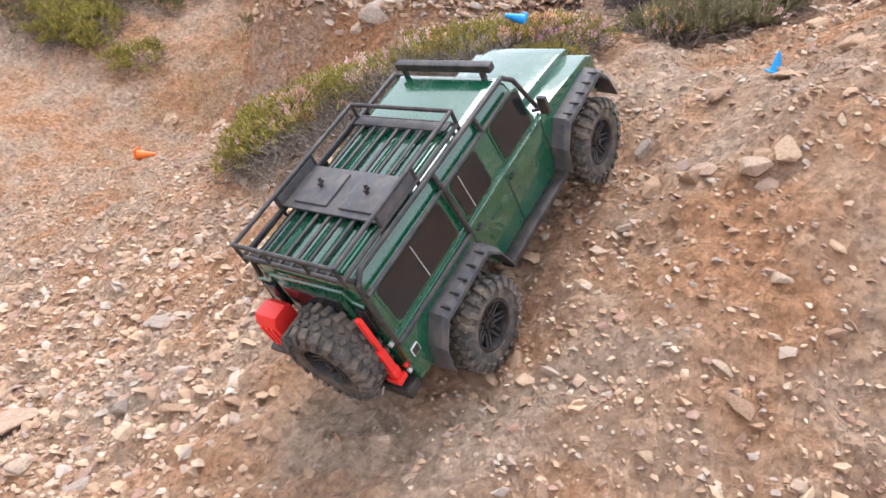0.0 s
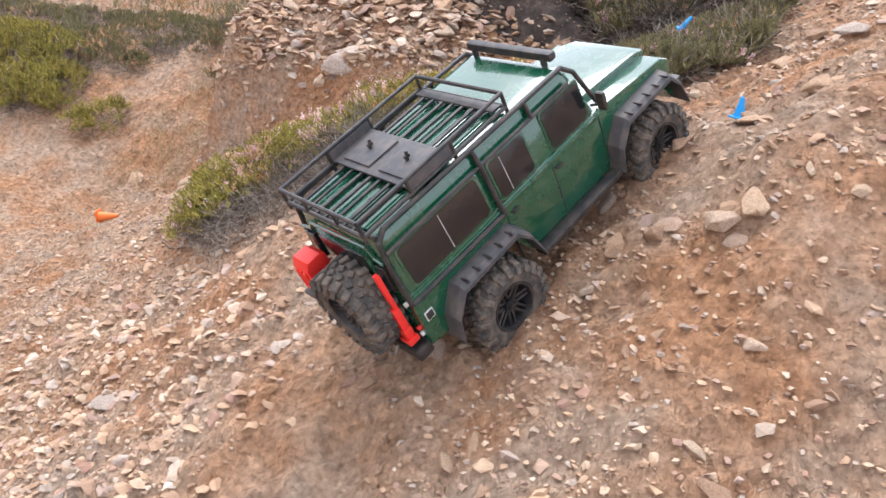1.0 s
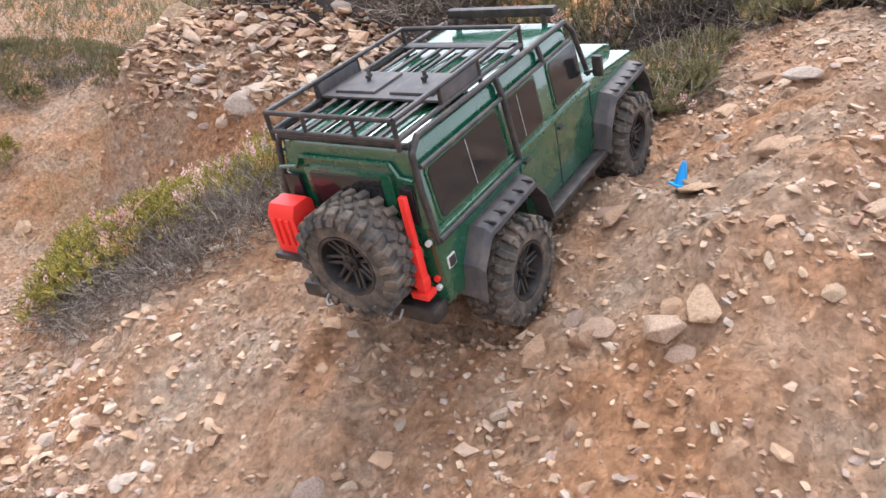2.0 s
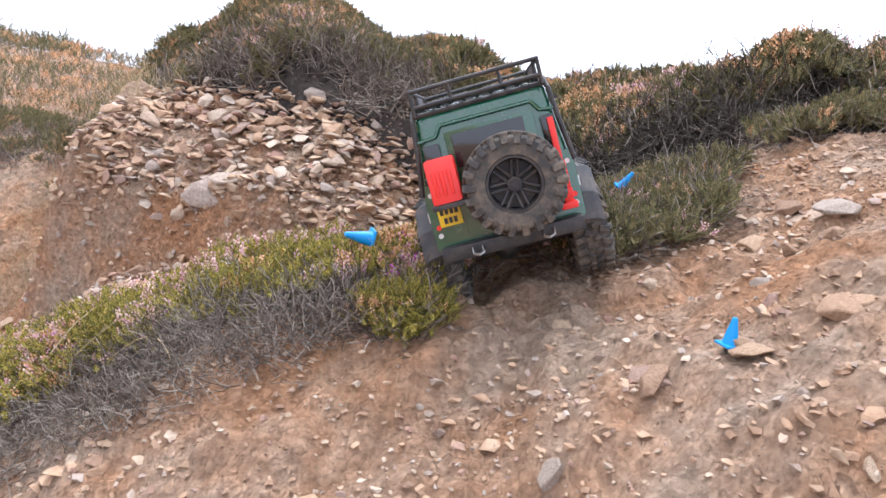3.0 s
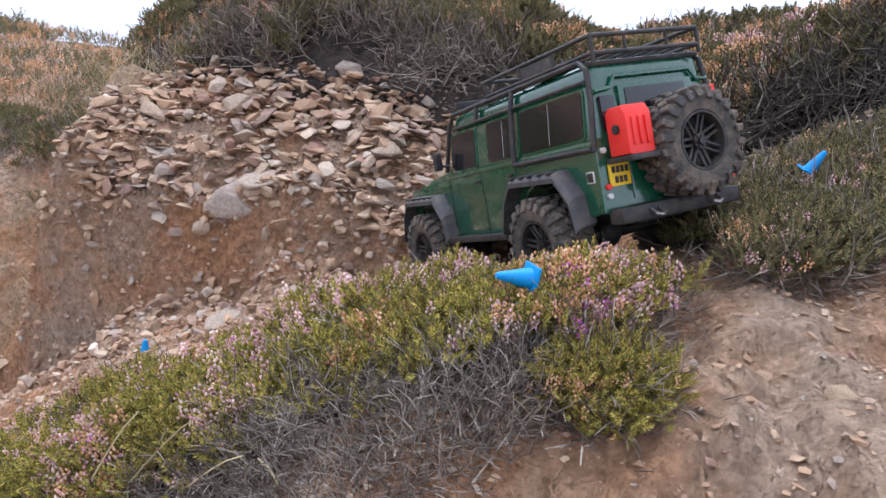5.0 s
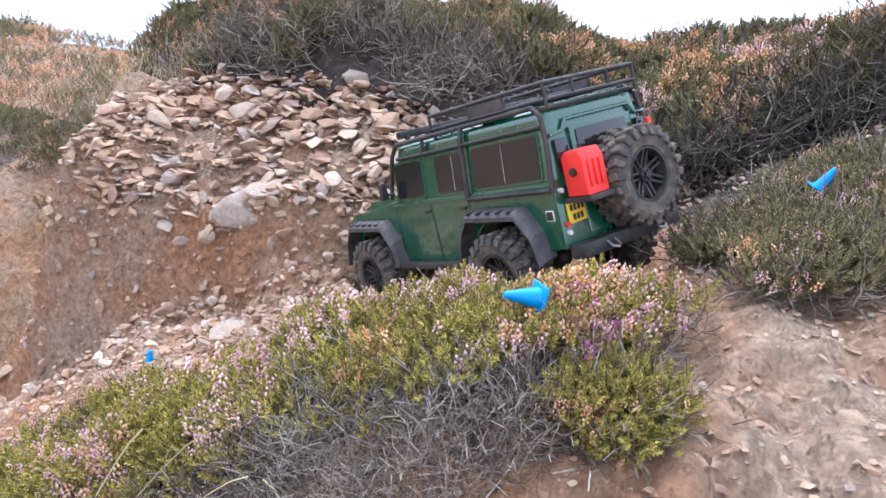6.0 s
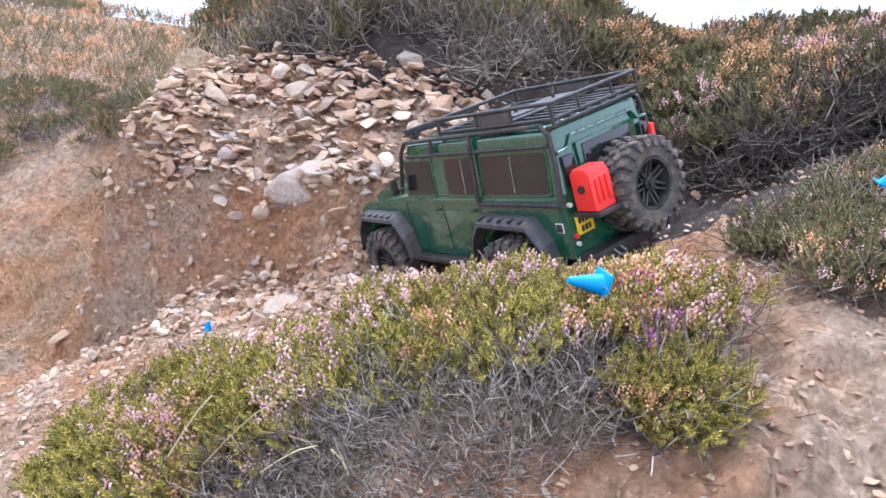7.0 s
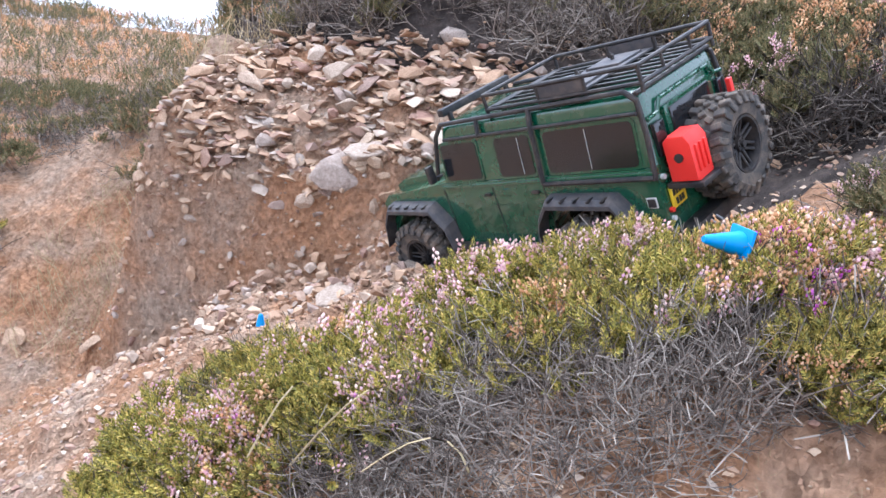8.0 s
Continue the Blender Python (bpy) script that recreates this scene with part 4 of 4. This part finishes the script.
def bush(name, label, blobs, n, height, leaf, twig, bloom_parts, leaf_size=0.028, green=0.75, lean=0.9, twig_share=1.0, seed=0, bare=0.0):
    """Heather: crooked twigs from the ground, leafy shoots over a lumpy dome, and spikes of bloom on top."""
    root = new(name)
    tagged(root, label, "heather")
    x, y, d = in_blobs(n, blobs)
    patch = 0.8 * lattice(x * 7 + seed, y * 7, 21) + 0.9 * lattice(x * 17, y * 17 + seed, 23)
    top = height * (0.35 + 0.65 * np.sqrt(d)) * (0.82 + 0.42 * lattice(x * 11, y * 11 + seed, 22))
    g = land(x, y)
    # leafy shoots over the dome
    m = patch + rng.normal(0, 0.22, n) - bare * (1 - d) * (y < np.mean(y)) > 0.5 - green * 1.1
    k = np.where(m)[0]
    lv = rng.uniform(0.62, 1.04, len(k))
    p = np.stack([x[k], y[k], g[k] + top[k] * lv - leaf_size * 0.5], 1)
    strew("foliage", *SPRIG, p, turns(len(k), lean), leaf_size * rng.uniform(0.7, 1.35, len(k)), leaf, root)
    # twigs
    q = rng.choice(n, int(n * 1.1 * twig_share))
    p = np.stack([x[q], y[q], g[q] - 0.004 + top[q] * rng.uniform(0, 0.55, len(q))], 1)
    s = np.clip(top[q], 0.02, 0.1) * rng.uniform(0.5, 1.1, len(q))
    strew("brushwood", *STICK, p, turns(len(q), 1.45), np.stack([s, s, s], 1) * (0.6, 0.6, 1.0), twig, root)
    for part_name, mat, share, size, kseed in bloom_parts:
        w = lattice(x * 5, y * 5, kseed) + rng.normal(0, 0.35, n) - 1.5 * bare * (1 - d) * (y < np.mean(y))
        k = np.where(w > np.quantile(w, 1 - share))[0]
        p = np.stack([x[k], y[k], g[k] + top[k] * rng.uniform(0.86, 1.06, len(k)) - size * 0.2], 1)
        strew(part_name, *FLOWER, p, turns(len(k), 0.7), size * rng.uniform(0.7, 1.3, len(k)), mat, root)
    return root


def heather(name, label, blobs, clumps, height, leaf, twig, blooms, tip=0.02, bare=0.35, twigs=2.0, seed=0, long=0.07, skirt=()):
    """Mounds of heather: leafy tips in clumps over a lumpy top, bare grey twigs below and round the skirt, spikes of bloom."""
    root = new(name)
    tagged(root, label, "heather")
    x, y, d = in_blobs(clumps, blobs)
    lump = lattice(x * 9 + seed, y * 9, 22) + 0.6 * lattice(x * 21, y * 21 + seed, 24)
    top = height * (0.4 + 0.6 * np.sqrt(d)) * (0.85 + 0.35 * lump)
    keep = lump + 1.1 * np.sqrt(d) + rng.normal(0, 0.2, clumps) > bare
    x1, y1, t1 = x[keep], y[keep], top[keep]
    per = 11
    k = np.repeat(np.arange(len(x1)), per)
    rot = turns(len(k), 1.15)
    centre = np.stack([x1, y1, land(x1, y1) + t1 * 0.72], 1)[k]
    p = centre + rot[:, :, 2] * (rng.uniform(0.1, 1.0, len(k)) * 0.016)[:, None] + rng.normal(0, 0.006, (len(k), 3)) * (1, 1, 0.5)
    strew("foliage", *BRUSH, p, rot, tip * rng.uniform(0.65, 1.3, len(k)), leaf, root)
    # bare twigs
    n = int(clumps * twigs)
    qx, qy, qd = in_blobs(n, list(skirt) + list(blobs))
    qt = height * (0.3 + 0.5 * np.sqrt(qd))
    p = np.stack([qx, qy, land(qx, qy) + qt * rng.uniform(0, 0.75, n)], 1)
    size = long * rng.uniform(0.45, 1.1, n)
    strew("brushwood", *CROOK, p, turns(n, 1.7), np.stack([size * 0.9, size * 0.9, size], 1), twig, root)
    for part_name, mat, share, size, kseed in blooms:
        w = lattice(x1 * 15, y1 * 15, kseed) + 0.5 * lattice(x1 * 5, y1 * 5, kseed + 1) + rng.normal(0, 0.25, len(x1))
        pick = np.where(w > np.quantile(w, 1 - share))[0]
        k = np.repeat(pick, 6)
        p = np.stack([x1[k], y1[k], land(x1[k], y1[k]) + t1[k] * 0.8], 1) + rng.normal(0, 0.011, (len(k), 3)) * (1, 1, 0.4) + (0, 0, 0.008)
        strew(part_name, *FLOWER, p, turns(len(k), 0.8), size * rng.uniform(0.6, 1.35, len(k)), mat, root)
    return root


heather("heather_bush", "low heather with bare grey twigs, green tips and pink bloom",
        [(0.04, 1.55, 0.2, 0.09), (-0.14, 1.57, 0.18, 0.11), (0.22, 1.59, 0.1, 0.08), (-0.28, 1.55, 0.12, 0.12), (0.17, 1.52, 0.09, 0.04)],
        1500, 0.072, LEAF, TWIG, [("pink_bloom", BLOOM, 0.27, 0.016, 31), ("withered_bloom", RUST, 0.3, 0.016, 32), ("purple_bloom", PURPLE, 0.02, 0.015, 33)], 0.021, 0.35, 4.6, 1, 0.05,
        [(-0.03, 1.43, 0.18, 0.09), (0.12, 1.46, 0.13, 0.07), (-0.2, 1.45, 0.14, 0.09), (0.0, 1.44, 0.14, 0.08)])
heather("heather_bush", "tall dense heather hanging over the edge of the ridge",
        [(-0.37, 1.58, 0.09, 0.1), (-0.32, 1.66, 0.11, 0.08)],
        420, 0.12, LEAF, TWIG_DARK, [("pink_bloom", BLOOM, 0.25, 0.014, 35), ("withered_bloom", RUST, 0.12, 0.014, 36)], 0.022, 0.1, 1.8, 6, 0.05)
heather("heather_bush", "upright pink flowering heather beside the wheel track",
        [(0.05, 1.63, 0.08, 0.05), (-0.04, 1.65, 0.07, 0.05)],
        190, 0.095, LEAF, TWIG, [("pink_bloom", BLOOM, 0.6, 0.015, 37)], 0.02, 0.2, 1.5, 7, 0.05)
heather("heather_bush", "small olive heather cushion at the edge of the clay",
        [(0.205, 1.435, 0.055, 0.045)],
        120, 0.05, LEAF, TWIG, [("withered_bloom", RUST, 0.1, 0.011, 38)], 0.018, 0.05, 1.5, 10)
heather("heather_bush", "sprawling green heather with pink flowers beside the track",
        [(0.46, 1.64, 0.08, 0.07), (0.55, 1.7, 0.11, 0.11), (0.44, 1.76, 0.08, 0.09), (0.6, 1.84, 0.12, 0.11)],
        800, 0.055, LEAF_DARK, TWIG, [("pink_bloom", BLOOM, 0.16, 0.0125, 41), ("withered_bloom", RUST, 0.14, 0.0125, 42)], 0.022, 0.15, 1.6, 2)
heather("heather_bush", "flowering heather on top of the stony slope",
        [(0.9, 1.95, 0.13, 0.1), (1.02, 1.85, 0.12, 0.1)],
        380, 0.075, LEAF_DARK, TWIG, [("pink_bloom", BLOOM, 0.16, 0.014, 43), ("withered_bloom", RUST, 0.16, 0.014, 44)], 0.024, 0.2, 2.0, 11)
heather("heather_bank", "tall dark heather with bare twigs and rusty bloom",
        [(0.56, 2.3, 0.2, 0.16), (0.8, 2.28, 0.25, 0.18), (0.55, 2.5, 0.36, 0.18), (0.98, 2.3, 0.3, 0.22), (1.1, 2.1, 0.2, 0.18)],
        2400, 0.165, LEAF_DARK, TWIG_DARK, [("withered_bloom", RUST, 0.3, 0.02, 51), ("pink_bloom", BLOOM, 0.1, 0.018, 52)], 0.028, 0.45, 3.0, 3, 0.1,
        [(0.58, 2.16, 0.18, 0.1), (0.8, 2.12, 0.2, 0.12), (0.7, 2.18, 0.3, 0.1)])
heather("heather_bank", "tall dark flowering heather crowning the stony slope",
        [(0.82, 2.2, 0.2, 0.12), (1.02, 2.12, 0.2, 0.14), (1.2, 2.05, 0.16, 0.16)],
        800, 0.24, LEAF_DARK, TWIG_DARK, [("withered_bloom", RUST, 0.3, 0.02, 53), ("pink_bloom", BLOOM, 0.14, 0.018, 54)], 0.03, 0.1, 3.0, 14, 0.11)
heather("heather_brow", "rusty brown heather with dead grey stems on the brow",
        [(-0.2, 2.72, 0.36, 0.14), (0.12, 2.66, 0.24, 0.14), (-0.1, 2.88, 0.4, 0.2), (-0.5, 2.95, 0.22, 0.14)],
        1700, 0.065, LEAF_DARK, TWIG, [("withered_bloom", RUST, 0.5, 0.018, 61), ("pink_bloom", BLOOM, 0.1, 0.017, 62)], 0.026, 0.2, 1.8, 4, 0.07,
        [(-0.2, 2.62, 0.3, 0.06), (0.1, 2.53, 0.25, 0.06), (-0.42, 2.7, 0.18, 0.06)])
heather("dead_heather", "dead grey heather stems hanging over the peat edge",
        [(-0.15, 2.56, 0.24, 0.05), (0.15, 2.46, 0.2, 0.06), (-0.42, 2.66, 0.18, 0.06)],
        420, 0.06, LEAF_DARK, TWIG, [("withered_bloom", RUST, 0.06, 0.013, 81)], 0.02, 1.3, 4.0, 8, 0.1)
heather("hillside_scrub", "grey-brown and olive tufts of low scrub on the hillside",
        [(-0.8, 2.85, 0.2, 0.14), (-1.05, 3.1, 0.3, 0.24), (-1.45, 3.0, 0.3, 0.26), (-0.75, 3.2, 0.25, 0.2), (-1.7, 2.75, 0.3, 0.2), (-1.4, 3.5, 0.5, 0.3), (-0.8, 3.6, 0.4, 0.3), (-2.0, 3.3, 0.4, 0.4)],
        2600, 0.04, LEAF_DARK, TWIG, [("withered_bloom", RUST, 0.3, 0.016, 83)], 0.026, 0.95, 2.0, 9, 0.07)
heather("green_scrub", "fresh green scrub low on the hillside",
        [(-1.55, 2.72, 0.22, 0.12), (-1.75, 2.9, 0.25, 0.14), (-1.25, 2.6, 0.12, 0.07)],
        420, 0.06, LEAF, TWIG, [], 0.03, 0.4, 1.2, 12, 0.08)
bush("moor_scrub", "distant green and brown moorland scrub",
     [(-2.0, 4.6, 1.0, 0.8), (-0.9, 4.2, 0.6, 0.6), (-2.6, 6.0, 1.2, 0.6), (-3.2, 4.4, 0.8, 0.8)],
     7000, 0.11, LEAF_DARK, TWIG, [("withered_bloom", RUST, 0.12, 0.04, 71)], 0.06, 0.6, seed=5)
for gx, gy, gh in ((-4.2, 6.6, 0.34), (-3.7, 6.9, 0.2), (-3.1, 6.9, 0.16), (-4.8, 6.4, 0.2)):
    bush("gorse_bush", "distant dark gorse bush on the skyline", [(gx, gy, 0.28, 0.2)], 420, gh, LEAF_DARK, TWIG_DARK, [("withered_bloom", RUST, 0.05, 0.05, 91)], 0.11, 0.9, seed=13)


def build_grass():
    n = 2600
    x, y, d = in_blobs(n, [(-0.66, 2.6, 0.24, 0.12), (0.28, 2.5, 0.18, 0.1), (-0.85, 2.62, 0.2, 0.16), (-0.7, 1.2, 0.3, 0.3), (0.2, 1.36, 0.08, 0.06), (-0.9, 2.3, 0.3, 0.3)])
    s = rng.uniform(0.02, 0.07, n) * np.where(y > 2.4, 1.3, 0.5)
    p = np.stack([x, y, land(x, y) - 0.003], 1)
    ob = strew("dry_grass", *STICK, p, turns(n, 0.9), np.stack([s, s, s], 1) * (0.5, 0.5, 1), STRAW)
    tagged(ob, "tufts of dry straw-coloured grass", "grass", kind="stuff")


build_grass()


def straw(p, lean, turn, length):
    """One long arched straw."""
    bm = bmesh.new()
    m = Matrix.Translation(p) @ pose(0, 0, 0, 0, 0, turn)
    pts = [m @ Vector((length * math.sin(lean * k / 6), 0.02 * k / 6, length * 0.6 * math.sin(math.pi * k / 7) * math.cos(lean * 0.4))) for k in range(7)]
    rings = [[bm.verts.new(q + Vector((0.0011 * math.cos(a), 0.0011 * math.sin(a), 0))) for a in (0, 2.094, 4.189)] for q in pts]
    for a, b in zip(rings, rings[1:]):
        for k in range(3):
            bm.faces.new((a[k], a[(k + 1) % 3], b[(k + 1) % 3], b[k]))
    ob = part("straw", bm, STRAW, None)
    tagged(ob, "long dry arched straw among heather", "grass", "long straws")


for p, lean, turn, length in (((-0.2, 1.45, 0.64), 1.2, 20, 0.11), ((-0.14, 1.42, 0.66), 1.3, -25, 0.08), ((-0.24, 1.47, 0.63), 1.1, 45, 0.09)):
    straw(p, lean, turn, length)


# ---- what moves ----
def motions():
    walk(truck, [(t, pose(x, y, z, rx, ry, rz)) for t, x, y, z, rx, ry, rz in DRIVE])
    times = [r[0] for r in DRIVE]
    travel = [0.0]
    for a, b in zip(DRIVE, DRIVE[1:]):
        travel.append(travel[-1] + math.dist(a[1:4], b[1:4]))
    for w, x, s in truck_wheels:
        rows = []
        for k in range(81):
            t = k / 10
            d = float(np.interp(t, times, travel))
            rows.append((t, pose(x, s * 0.0965, TYRE_R) @ Matrix.Rotation(d / TYRE_R, 4, "Y")))
        walk(w, rows)


motions()
